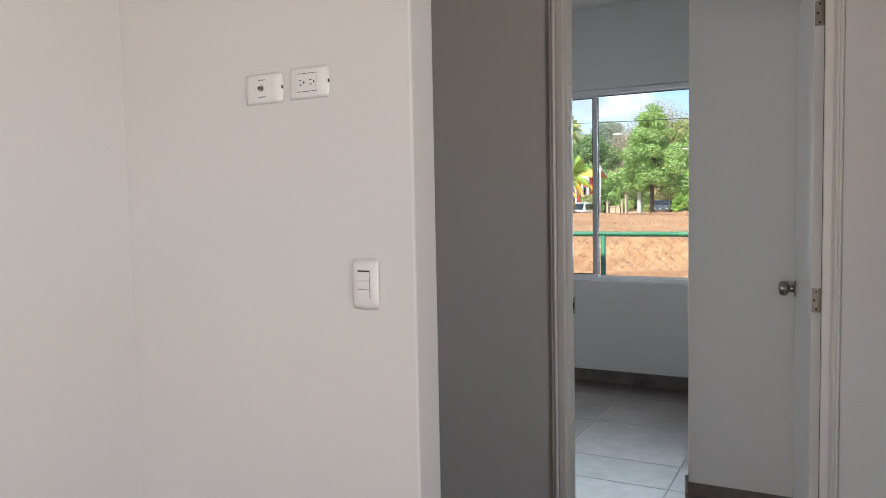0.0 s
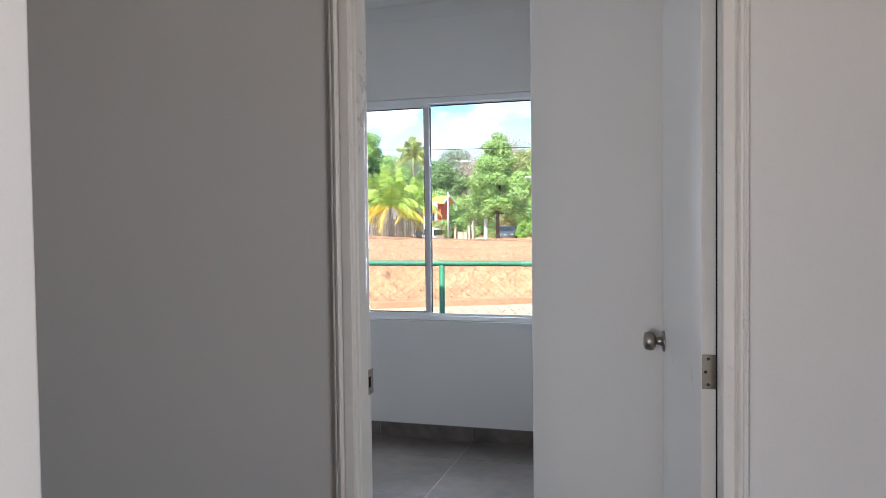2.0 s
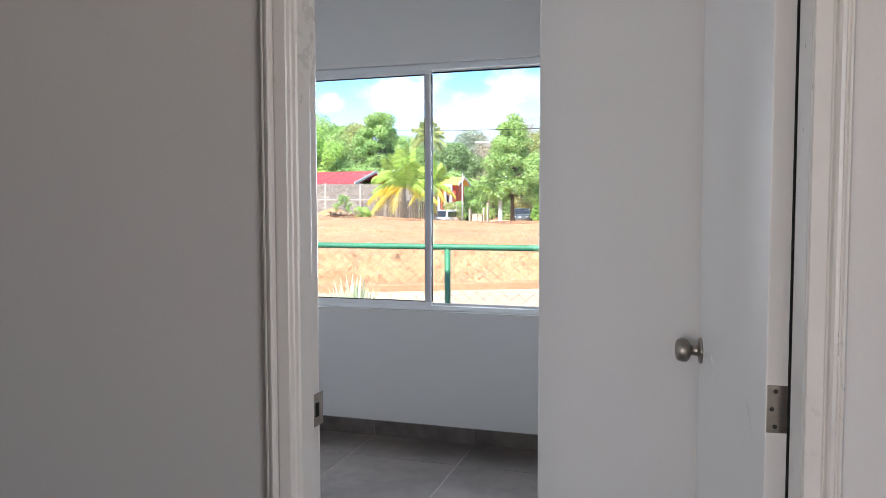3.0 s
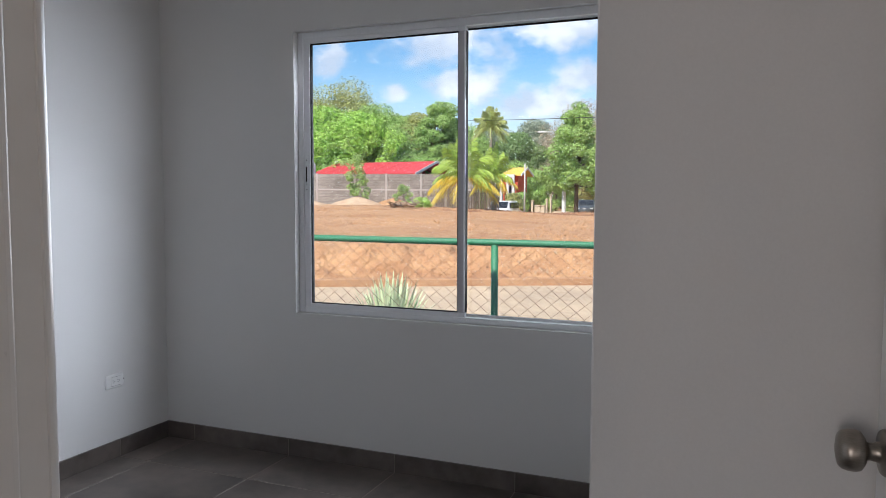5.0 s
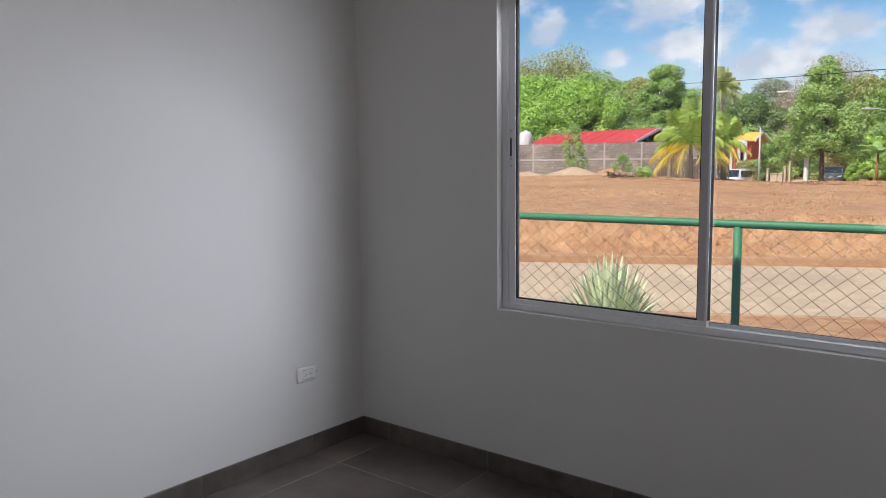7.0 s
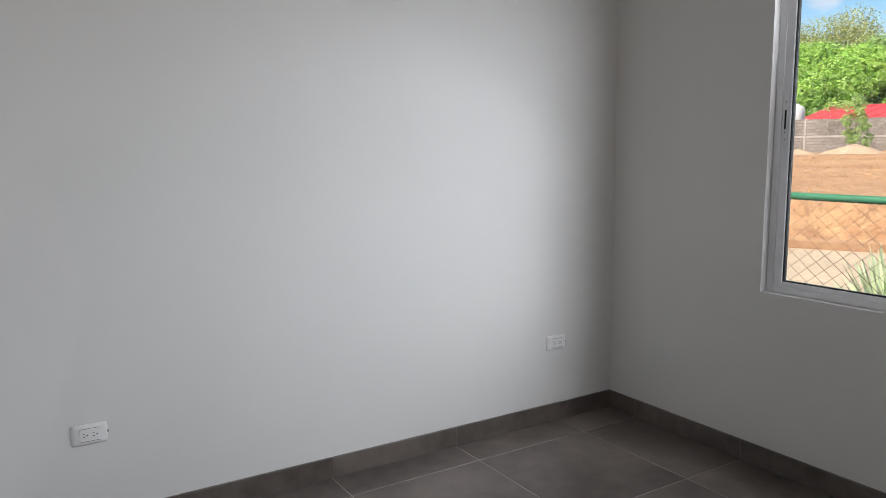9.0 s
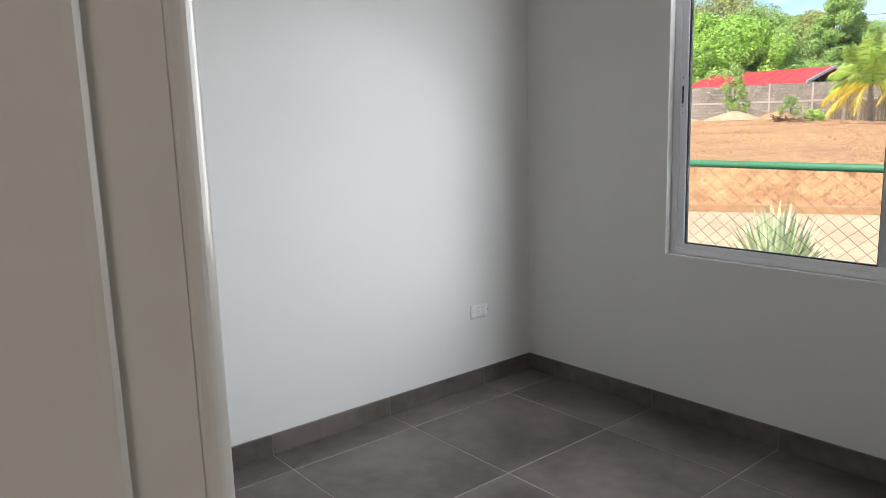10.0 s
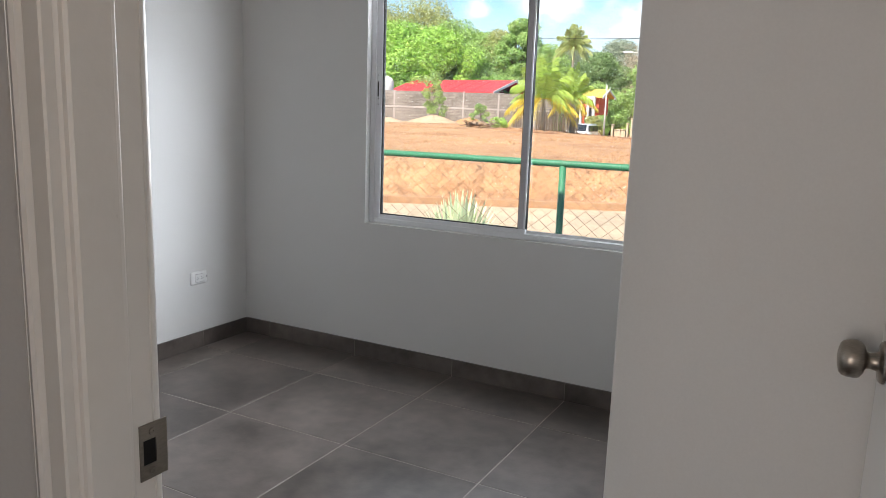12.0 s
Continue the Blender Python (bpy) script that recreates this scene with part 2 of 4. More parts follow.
BLOCK = block_surf("grey_block_wall", (0.43, 0.375, 0.325), (0.19, 0.16, 0.135), (0.62, 0.61, 0.60))
CONCR = surf("pale_concrete", (0.50, 0.44, 0.40), 0.9, other=(0.38, 0.33, 0.295), fine=9, coarse=1.2, bump=0.004)
REDROOF = surf("red_metal_roof", (0.60, 0.058, 0.062), 0.75, other=(0.50, 0.045, 0.05), fine=6, coarse=0.5)
PINKROOF = surf("faded_pink_red_metal_roof", (0.62, 0.17, 0.16), 0.75, other=(0.52, 0.13, 0.125), fine=6, coarse=0.5)
WHITEP = surf("white_render", (0.76, 0.75, 0.72), 0.8, other=(0.64, 0.63, 0.60), fine=9, coarse=0.8)
YELLOWR = surf("yellow_roof", (0.78, 0.50, 0.10), 0.6, fine=6, coarse=0.6)
REDW = surf("orange_red_render", (0.66, 0.13, 0.07), 0.8, fine=6, coarse=0.6)
CARW = surf("white_car_paint", (0.78, 0.78, 0.78), 0.25, fine=30, coarse=2, coat=0.6)
CARD = surf("dark_car_paint", (0.085, 0.095, 0.10), 0.25, fine=30, coarse=2, coat=0.6)
CARG = surf("car_glass", (0.03, 0.035, 0.04), 0.08, fine=30, coarse=2)
RUBBER = surf("tyre_rubber", (0.02, 0.02, 0.02), 0.8, fine=50, coarse=5)
LAMPG = surf("pale_lamp_housing", (0.62, 0.62, 0.60), 0.5, fine=30, coarse=3)
POLEM = surf("pale_pole", (0.56, 0.54, 0.50), 0.8, other=(0.44, 0.42, 0.39), fine=10, coarse=1)
CABLE = surf("black_cable", (0.02, 0.02, 0.02), 0.7, fine=20, coarse=2)


def leaf_surf(name, base, other, spread=0.35):
    """Leaves scatter light back and let some through."""
    m = surf(name, base, 0.55, other=other, fine=1.2, coarse=0.16, mixture=0.5, per="island", spread=spread)
    n, l = m.node_tree.nodes, m.node_tree.links
    b = n["Principled BSDF"]
    thin, mx = n.new("ShaderNodeBsdfTranslucent"), n.new("ShaderNodeMixShader")
    l.new(b.inputs["Base Color"].links[0].from_socket, thin.inputs["Color"])
    mx.inputs["Fac"].default_value = 0.34
    l.new(b.outputs["BSDF"], mx.inputs[1])
    l.new(thin.outputs["BSDF"], mx.inputs[2])
    l.new(mx.outputs["Shader"], n["Material Output"].inputs["Surface"])
    return m


LEAF = {
    "bright": leaf_surf("bright_leaves", (0.52, 0.72, 0.17), (0.36, 0.60, 0.12)),
    "mid": leaf_surf("mid_leaves", (0.46, 0.61, 0.20), (0.31, 0.49, 0.14)),
    "dark": leaf_surf("dark_leaves", (0.34, 0.45, 0.19), (0.22, 0.34, 0.125)),
    "olive": leaf_surf("olive_leaves", (0.52, 0.53, 0.20), (0.38, 0.41, 0.15)),
    "brown": leaf_surf("dry_brown_leaves", (0.56, 0.47, 0.34), (0.44, 0.37, 0.26)),
    # far trees: the haze of distance is mixed into this leaf colour
    "grey": leaf_surf("haze_tinted_leaves", (0.42, 0.47, 0.34), (0.32, 0.38, 0.27)),
    "banana": leaf_surf("banana_leaves", (0.40, 0.60, 0.18), (0.27, 0.45, 0.12)),
    "palm": leaf_surf("palm_leaflets", (0.50, 0.64, 0.14), (0.36, 0.52, 0.10)),
    "yellow": leaf_surf("yellowing_palm_leaflets", (0.82, 0.64, 0.07), (0.70, 0.56, 0.08)),
    "darkpalm": leaf_surf("dark_palm_leaflets", (0.58, 0.62, 0.25), (0.44, 0.50, 0.19)),
}


# ---- mesh helpers ----
def link(name, me, material, parent=None, label=""):
    me.materials.append(material)
    ob = new(name, me)
    if parent:
        ob.parent = parent
    if label:
        ob["label"] = label
    return ob


def mesh_of(bm, name, smooth=False):
    bmesh.ops.recalc_face_normals(bm, faces=bm.faces)
    me = bpy.data.meshes.new(name)
    bm.to_mesh(me)
    bm.free()
    if smooth:
        for p in me.polygons:
            p.use_smooth = True
    return me


def part(name, bm, material, parent=None, label="", smooth=False):
    return link(name, mesh_of(bm, name, smooth), material, parent, label)


def empty(name, at=(0, 0, 0), rz=0.0):
    ob = new(name)
    ob.matrix_basis = pose(*at, 0, 0, rz)
    return ob


def box(bm, lo, hi, bevel=0.0, segments=2, m=None):
    r = bmesh.ops.create_cube(bm, size=1)
    vs = r["verts"]
    for v in vs:
        v.co = Vector([lo[i] + (v.co[i] + 0.5) * (hi[i] - lo[i]) for i in range(3)])
    if bevel:
        es = list({e for v in vs for e in v.link_edges})
        g = bmesh.ops.bevel(bm, geom=es, offset=bevel, segments=segments, affect="EDGES", profile=0.5)
        vs = list({v for f in g["faces"] for v in f.verts} | {v for v in vs if v.is_valid})
    if m is not None:
        for v in vs:
            v.co = m @ v.co
    return vs


def boxes(*specs, bevel=0.0):
    bm = bmesh.new()
    for lo, hi in specs:
        box(bm, lo, hi, bevel)
    return bm


def tube(bm, pts, radii, sides=8, cap=True):
    """A tapered tube along points."""
    rings = []
    pts = [Vector(p) for p in pts]
    for i, p in enumerate(pts):
        d = (pts[min(i + 1, len(pts) - 1)] - pts[max(i - 1, 0)]).normalized()
        a = d.orthogonal().normalized() if i == 0 else (prev - d * prev.dot(d)).normalized()
        prev = a
        b = d.cross(a)
        r = radii[i] if isinstance(radii, (list, tuple)) else radii
        rings.append([bm.verts.new(p + (a * math.cos(t) + b * math.sin(t)) * r) for t in [2 * math.pi * k / sides for k in range(sides)]])
    for r0, r1 in zip(rings, rings[1:]):
        for k in range(sides):
            bm.faces.new((r0[k], r0[(k + 1) % sides], r1[(k + 1) % sides], r1[k]))
    if cap:
        bm.faces.new(rings[0][::-1])
        bm.faces.new(rings[-1])


def lathe(bm, profile, m, sides=24):
    """Turns (radius, height) pairs about local z; m places it."""
    rings = []
    for r, h in profile:
        rings.append([bm.verts.new(m @ Vector((r * math.cos(t), r * math.sin(t), h))) for t in [2 * math.pi * k / sides for k in range(sides)]])
    for r0, r1 in zip(rings, rings[1:]):
        for k in range(sides):
            bm.faces.new((r0[k], r0[(k + 1) % sides], r1[(k + 1) % sides], r1[k]))
    bm.faces.new(rings[0][::-1])
    bm.faces.new(rings[-1])


def prism(bm, outline, z0, z1):
    """A plan outline carried from z0 to z1."""
    a = [bm.verts.new((x, y, z0)) for x, y in outline]
    b = [bm.verts.new((x, y, z1)) for x, y in outline]
    k = len(outline)
    for i in range(k):
        bm.faces.new((a[i], a[(i + 1) % k], b[(i + 1) % k], b[i]))
    bm.faces.new(a[::-1])
    bm.faces.new(b)


def mesh_from(name, verts, faces):
    me = bpy.data.meshes.new(name)
    me.from_pydata(verts, [], faces)
    me.update()
    return me


def structure(ob, label, category):
    return tagged(ob, label, category, kind="structure")


# ---- plan ----
H = 2.70                       # ceiling
DW0, DW1 = -2.812, -2.716       # door wall, hall side and room side
OPL, OPR, OPH = 2.431, 3.229, 2.10
HJ = 3.222                      # inner face of the hinge lining
WX0, WX1, WZ0, WZ1 = 0.838, 2.515, 0.738, 2.127
BX, BY = 2.683, -1.87          # corner of the boxed-out wall
FX, FY, P = 0.19, -0.35, 0.6015  # tile joints


# ---- large structure ----
structure(part("wall_window", boxes(((-0.12, 0, -0.4), (WX0, 0.13, H + 0.02)), ((WX1, 0, -0.4), (3.45, 0.13, H + 0.02)),
          ((WX0, 0, -0.4), (WX1, 0.13, WZ0)), ((WX0, 0, WZ1), (WX1, 0.13, H + 0.02))), WALL), "smooth white painted wall with the window opening", "wall")
structure(part("wall_left", boxes(((-0.12, DW1, -0.4), (0, 0, H + 0.02))), WALL), "smooth white painted bedroom side wall", "wall")
structure(part("wall_door", boxes(((-0.9, DW0, -0.4), (OPL - 0.02, DW1, H + 0.02)), ((OPR + 0.02, DW0, -0.4), (5.3, DW1, H + 0.02)),
          ((OPL - 0.02, DW0, OPH + 0.02), (OPR + 0.02, DW1, H + 0.02))), WALL), "white painted wall with the bedroom doorway", "wall")
bm = boxes(((BX, BY, -0.05), (3.47, BY + 0.11, H + 0.02)), ((BX, BY + 0.11, -0.05), (BX + 0.11, 0, H + 0.02)), bevel=0.004)
structure(part("wall_closet", bm, WALL), "white painted boxed-out wall behind the open door", "wall")
structure(part("wall_behind_door", boxes(((3.36, DW1, -0.05), (3.47, BY, H + 0.02))), WALL), "white painted wall behind the open door", "wall")
bm = boxes(((1.26, -3.777, -0.05), (2.386, -3.669, H + 0.02)), bevel=0.006)
structure(part("wall_switch", bm, WALL), "white painted wall end carrying sockets and a light switch", "wall")
structure(part("wall_living_left", boxes(((1.26, -8.0, -0.4), (1.418, -3.777, H + 0.02))), WALL), "white painted living room side wall", "wall")
structure(part("wall_hall_end", boxes(((-0.9, -3.777, -0.05), (-0.78, DW0, H + 0.02)), ((-0.78, -3.777, -0.05), (1.26, -3.668, H + 0.02))), WALL), "white painted end of the hall", "wall")
structure(part("wall_living_right", boxes(((5.3, -8.11, -0.4), (5.42, -6.2, H + 0.02)), ((5.3, -4.4, -0.4), (5.42, DW1, H + 0.02)),
          ((5.3, -6.2, -0.4), (5.42, -4.4, 0.65)), ((5.3, -6.2, 2.25), (5.42, -4.4, H + 0.02))), WALL), "white painted living room side wall", "wall")
structure(part("wall_living_back", boxes(((1.26, -8.11, -0.4), (1.45, -8.0, H + 0.02)), ((2.40, -8.11, -0.4), (5.3, -8.0, H + 0.02)),
          ((1.45, -8.11, 2.25), (2.40, -8.0, H + 0.02))), WALL), "white painted living room back wall with the entrance", "wall")
structure(part("ceiling", boxes(((-0.9, -8.11, H), (5.42, 0.10, H + 0.1))), CEIL), "smooth white painted ceiling", "ceiling")
structure(part("roof", boxes(((-1.5, -8.8, H + 0.12), (6.0, 0.28, H + 0.24))), WHITEP), "pale flat roof slab with an overhang", "roof")
structure(part("trim_cornice", boxes(((0.004, -0.006, 2.607), (BX - 0.004, -0.0005, H))), WALL), "shallow plaster band under the ceiling", "trim")
floor = structure(part("floor", boxes(((-0.9, -8.11, -0.12), (5.42, 0.0, -0.0012))), GROUT), "dark grey porcelain tiled floor with pale grout", "floor")


# ---- window ----
def bars(lo, hi, y0, y1, w):
    """Four bars round a rectangle in x and z: w is left, right, bottom, top width."""
    (x0, z0), (x1, z1) = lo, hi
    wl_, wr_, wb_, wt_ = w
    bm = bmesh.new()
    box(bm, (x0, y0, z0), (x0 + wl_, y1, z1), 0.002)
    box(bm, (x1 - wr_, y0, z0), (x1, y1, z1), 0.002)
    box(bm, (x0 + wl_, y0, z0), (x1 - wr_, y1, z0 + wb_), 0.002)
    box(bm, (x0 + wl_, y0, z1 - wt_), (x1 - wr_, y1, z1), 0.002)
    return bm


def window():
    w = empty("window_1")
    x0, x1, z0, z1 = WX0 + 0.001, WX1 - 0.001, WZ0 + 0.001, WZ1 - 0.001
    # the sliding side's jamb is shallow; the other three members carry both tracks
    part("window_frame", boxes(((x0, 0.036, z0), (x0 + 0.030, 0.070, z1)), ((x1 - 0.020, 0.036, z0), (x1, 0.112, z1)),
                               ((x0 + 0.030, 0.036, z0), (x1 - 0.020, 0.112, z0 + 0.027)), ((x0 + 0.030, 0.036, z1 - 0.034), (x1 - 0.020, 0.112, z1)), bevel=0.002), ALU, w)
    # rails of the sliding track
    part("track", boxes(((WX0 + 0.031, 0.070, WZ0 + 0.028), (WX1 - 0.021, 0.074, WZ0 + 0.040))), ALU, w)
    sash = part("sash", bars((0.868, 0.764), (1.728, 2.094), 0.040, 0.066, (0.036, 0.036, 0.022, 0.022)), ALU, w)
    part("gasket", bars((0.9042, 0.7862), (1.6918, 2.0718), 0.0445, 0.0668, (0.004, 0.004, 0.004, 0.004)), GASKET_AND_SHADE, sash, "thin black rubber seal")
    g = part("pane", boxes(((0.9060, 0.050, 0.7880), (1.6900, 0.054, 2.0700))), GLASS, sash, "clear window glass")
    g.visible_shadow = False
    part("interlock", boxes(((1.6935, 0.0375, 0.788), (1.7305, 0.0398, 2.070)), bevel=0.0006), SHADEALU, sash, "meeting stile strip with shade put into its grey")
    part("interlock_lip", boxes(((1.7215, 0.0350, 0.790), (1.7300, 0.0374, 2.068)), bevel=0.0006), ALU, sash, "pale lip of the meeting stile")
    part("brush_seal", boxes(((1.7283, 0.0399, 0.788), (1.7305, 0.0680, 2.070))), GASKET_AND_SHADE, sash, "black brush seal")
    fixed = part("fixed_light", bars((1.696, 0.7655), (2.4945, 2.0925), 0.078, 0.100, (0.015, 0.006, 0.006, 0.006)), ALU, w)
    part("gasket", bars((1.7112, 0.7717), (2.4883, 2.0863), 0.077, 0.1010, (0.005, 0.004, 0.004, 0.004)), GASKET_AND_SHADE, fixed, "thin black rubber seal")
    g = part("pane", boxes(((1.7138, 0.086, 0.7737), (2.4863, 0.090, 2.0843))), GLASS, fixed, "clear window glass")
    g.visible_shadow = False
    latch = part("latch", boxes(((0.877, 0.0365, 1.345), (0.893, 0.0398, 1.520)), bevel=0.0015), ALU, w, "slim white sash latch with dark slots")
    part("latch_lever", boxes(((0.8815, 0.0335, 1.395), (0.8885, 0.0364, 1.470)), bevel=0.001), GASKET_AND_SHADE, latch, "dark sliding lever")
    for z in (1.356, 1.384, 1.502):
        bm = bmesh.new()
        lathe(bm, [(0.0001, 0), (0.0028, 0.0004), (0.0026, 0.0010), (0.0001, 0.0012)], pose(0.885, 0.0365, z, 90, 0, 0), 10)
        part("screw", bm, SLOT, latch)
    structure(w, "white aluminium sliding window with two panes", "window")


window()


# ---- door and its frame ----
def casing_outline(s, p0):
    """Moulding seen in plan: s is +1 where it runs to the right from its inner edge, p0 = (x, y) of that edge on the wall."""
    prof = [(0, 0), (0, 0.010), (0.002, 0.012), (0.022, 0.0125), (0.0245, 0.0095), (0.0265, 0.0095), (0.029, 0.0150), (0.033, 0.0175), (0.038, 0.0160),
            (0.0405, 0.0105), (0.0425, 0.0105), (0.0445, 0.0130), (0.0475, 0.0125), (0.0495, 0.008), (0.050, 0)]
    return [(p0[0] + s * a, p0[1] - b) for a, b in prof]


def door_frame():
    f = empty("door_frame")
    # linings with a rounded, grooved edge on the room side; the latch side carries the stop
    for s_, out, inn in ((1, OPL - 0.0195, OPL), (-1, OPR + 0.0195, HJ)):
        bm = bmesh.new()
        r = 0.015 if s_ > 0 else 0.003
        back = DW1 + 0.004 if s_ > 0 else -2.702
        edge = [(inn - s_ * r + s_ * r * math.sin(a), back - r + r * math.cos(a)) for a in [math.pi / 2 * k / 9 for k in range(10)]]
        groove = [(inn - s_ * 0.0016, back - r - 0.0010), (inn, back - r - 0.0022)]
        prism(bm, [(out, DW0 - 0.001), (out, back)] + edge + groove + [(inn, DW0 + 0.002), (inn - s_ * 0.003, DW0 - 0.001)], 0, OPH)
        part("jamb", bm, JAMB, f)
    bm = bmesh.new()
    prism(bm, [(OPL, DW0 + 0.002), (OPL, DW0 + 0.0545), (OPL + 0.004, DW0 + 0.0545), (OPL + 0.0065, DW0 + 0.0535), (OPL + 0.0082, DW0 + 0.051), (OPL + 0.009, DW0 + 0.047), (OPL + 0.009, DW0 + 0.005), (OPL + 0.006, DW0 + 0.002)], 0, OPH - 0.001)
    part("door_stop", bm, JAMB, f)
    part("head_lining", boxes(((OPL, DW0 - 0.001, OPH + 0.0005), (OPR + 0.0005, DW1 + 0.001, OPH + 0.019)), bevel=0.003), JAMB, f)
    for s, x in ((-1, OPL - 0.002), (1, HJ + 0.001)):
        bm = bmesh.new()
        prism(bm, casing_outline(s, (x, DW0 - 0.0015)), 0.0, OPH + 0.05)
        part("casing", bm, JAMB, f, "moulded glossy white casing")
    bm = bmesh.new()
    prism(bm, casing_outline(1, (0, 0)), OPL - 0.0515, OPR + 0.0385)
    for v in bm.verts:
        v.co = Vector((v.co.z, DW0 - 0.0015 + v.co.y, OPH + 0.0505 + v.co.x))
    part("casing", bm, JAMB, f, "moulded glossy white casing")
    # added black strip: the hinge gap's shade as a solid piece
    part("gap_seal", boxes(((3.2193, -2.7005, 0.008), (OPR + 0.016, -2.692, 2.085)), bevel=0.001), GASKET_AND_SHADE, f, "black strip standing in for the shade in the hinge gap")
    # strike plate on the lining
    bm = bmesh.new()
    y0, y1, z0, z1 = -2.7475, -2.7135, 0.930, 0.990
    hy0, hy1, hz0, hz1 = -2.7435, -2.7275, 0.946, 0.973
    x = OPL + 0.0022
    for lo, hi in (((OPL + 0.0006, y0, z0), (x, y1, hz0)), ((OPL + 0.0006, y0, hz1), (x, y1, z1)),
                   ((OPL + 0.0006, y0, hz0), (x, hy0, hz1)), ((OPL + 0.0006, hy1, hz0), (x, y1, hz1))):
        box(bm, lo, hi)
    plate = part("strike_plate", bm, NICKEL, f, "satin nickel strike plate with a dark latch hole")
    part("latch_hole", boxes(((OPL + 0.0004, hy0 - 0.001, hz0 - 0.001), (OPL + 0.0010, hy1 + 0.001, hz1 + 0.001))), GASKET_AND_SHADE, plate, "dark latch hole")
    for z in (0.938, 0.981):
        bm = bmesh.new()
        lathe(bm, [(0.0001, 0), (0.0042, 0.0001), (0.0038, 0.0012), (0.0012, 0.0013), (0.0010, 0.0006), (0.0001, 0.0006)], pose(x, -2.7325, z, 0, 90, 0), 14)
        part("screw", bm, NICKEL, plate)
    structure(f, "glossy white moulded door frame", "door frame")


door_frame()

DA = 5.7                       # the leaf stands this far short of square
DOOR_AT = pose(3.191, -2.666, 0.0, 0, 0, DA)


def hinge(parent, z):
    h = part("hinge", boxes(((0.0015, -0.0022, z), (0.0335, -0.0004, z + 0.0765)), bevel=0.0006), NICKEL, parent, "satin nickel butt hinge")
    bm = bmesh.new()
    for a, b in ((0, 0.0145), (0.0155, 0.030), (0.031, 0.0455), (0.0465, 0.061), (0.062, 0.0765)):
        lathe(bm, [(0.0001, a), (0.0045, a + 0.0004), (0.0045, b - 0.0004), (0.0001, b)], pose(0.0365, -0.004, z), 12)
    part("knuckle", bm, NICKEL, h)
    for x, dz in ((0.0145, 0.010), (0.009, 0.038), (0.0145, 0.067)):
        bm = bmesh.new()
        lathe(bm, [(0.0001, 0), (0.0036, 0.0002), (0.0030, 0.0011), (0.0009, 0.0012), (0.0007, 0.0006), (0.0001, 0.0006)], pose(x, -0.0022, z + dz, 90, 0, 0), 12)
        part("screw", bm, SLOT, h)


def door_leaf():
    d = new("door_1")
    d.matrix_basis = DOOR_AT
    part("leaf", boxes(((0, 0, 0.008), (0.035, 0.784, 2.085)), bevel=0.0022), DOORW, d, "smooth satin white door leaf")
    for s, x in ((-1, 0.0), (1, 0.035)):
        m = pose(x, 0.737, 0.957, 0, 90 * s, 0)
        bm = bmesh.new()
        lathe(bm, [(0.0001, 0.0), (0.0335, 0.0002), (0.0335, 0.003), (0.031, 0.0065), (0.016, 0.0085), (0.0145, 0.012), (0.0125, 0.021), (0.0135, 0.026),
                   (0.022, 0.029), (0.0285, 0.034), (0.0305, 0.041), (0.0300, 0.050), (0.0275, 0.058), (0.0235, 0.062), (0.0130, 0.0645), (0.0001, 0.065)], m, 32)
        part("door_knob", bm, NICKEL, d, "round satin nickel door knob", smooth=True)
    part("latch_plate", boxes(((0.006, 0.7837, 0.928), (0.029, 0.7854, 0.986)), bevel=0.0006), NICKEL, d, "satin nickel latch plate")
    for z in (0.120, 0.967, 1.861):
        hinge(d, z)
    # pale scuffs on the face
    for y0, z0, y1, z1 in ((0.58, 0.985, 0.52, 0.925), (0.16, 0.99, 0.10, 0.93), (0.66, 0.62, 0.635, 0.55)):
        bm = bmesh.new()
        tube(bm, [(0.0002, y0, z0), (0.0002, (y0 + y1) / 2, (z0 + z1) / 2 + 0.004), (0.0002, y1, z1)], [0.0004, 0.0012, 0.0004], 5)
        part("scuff", bm, PLASTIC, d, "thin pale scuff")
    structure(d, "smooth white door standing open into the bedroom", "door")


door_leaf()


# ---- sockets and switch ----
def domed_plate(w, h, depth, curve):
    """A plate in local x, z, proud along -y, its long ends bowed and its face softly domed."""
    bm = bmesh.new()
    nx, nz = 14, 10
    top, low = {}, {}
    for i in range(nx + 1):
        for j in range(nz + 1):
            a, b = i / nx * 2 - 1, j / nz * 2 - 1
            x = a * w / 2
            z = b * h / 2
            if curve == "x":
                x += math.copysign(0.004, a) * (abs(a) ** 3) * (1 - b * b)
            else:
                z += math.copysign(0.004, b) * (abs(b) ** 3) * (1 - a * a)
            e = max(abs(a) ** 6, abs(b) ** 6)
            t = a if curve == "x" else b
            y = -depth * (1 - 0.38 * e - 0.42 * t * t * t * t)
            top[i, j] = bm.verts.new((x, y, z))
            low[i, j] = bm.verts.new((x, 0, z)) if i in (0, nx) or j in (0, nz) else None
    for i in range(nx):
        for j in range(nz):
            bm.faces.new((top[i, j], top[i + 1, j], top[i + 1, j + 1], top[i, j + 1]))
    rim = [(i, 0) for i in range(nx)] + [(nx, j) for j in range(nz)] + [(i, nz) for i in range(nx, 0, -1)] + [(0, j) for j in range(nz, 0, -1)]
    for p, q in zip(rim, rim[1:] + rim[:1]):
        bm.faces.new((top[p], low[p], low[q], top[q]))
    bm.faces.new([low[p] for p in rim])
    return bm


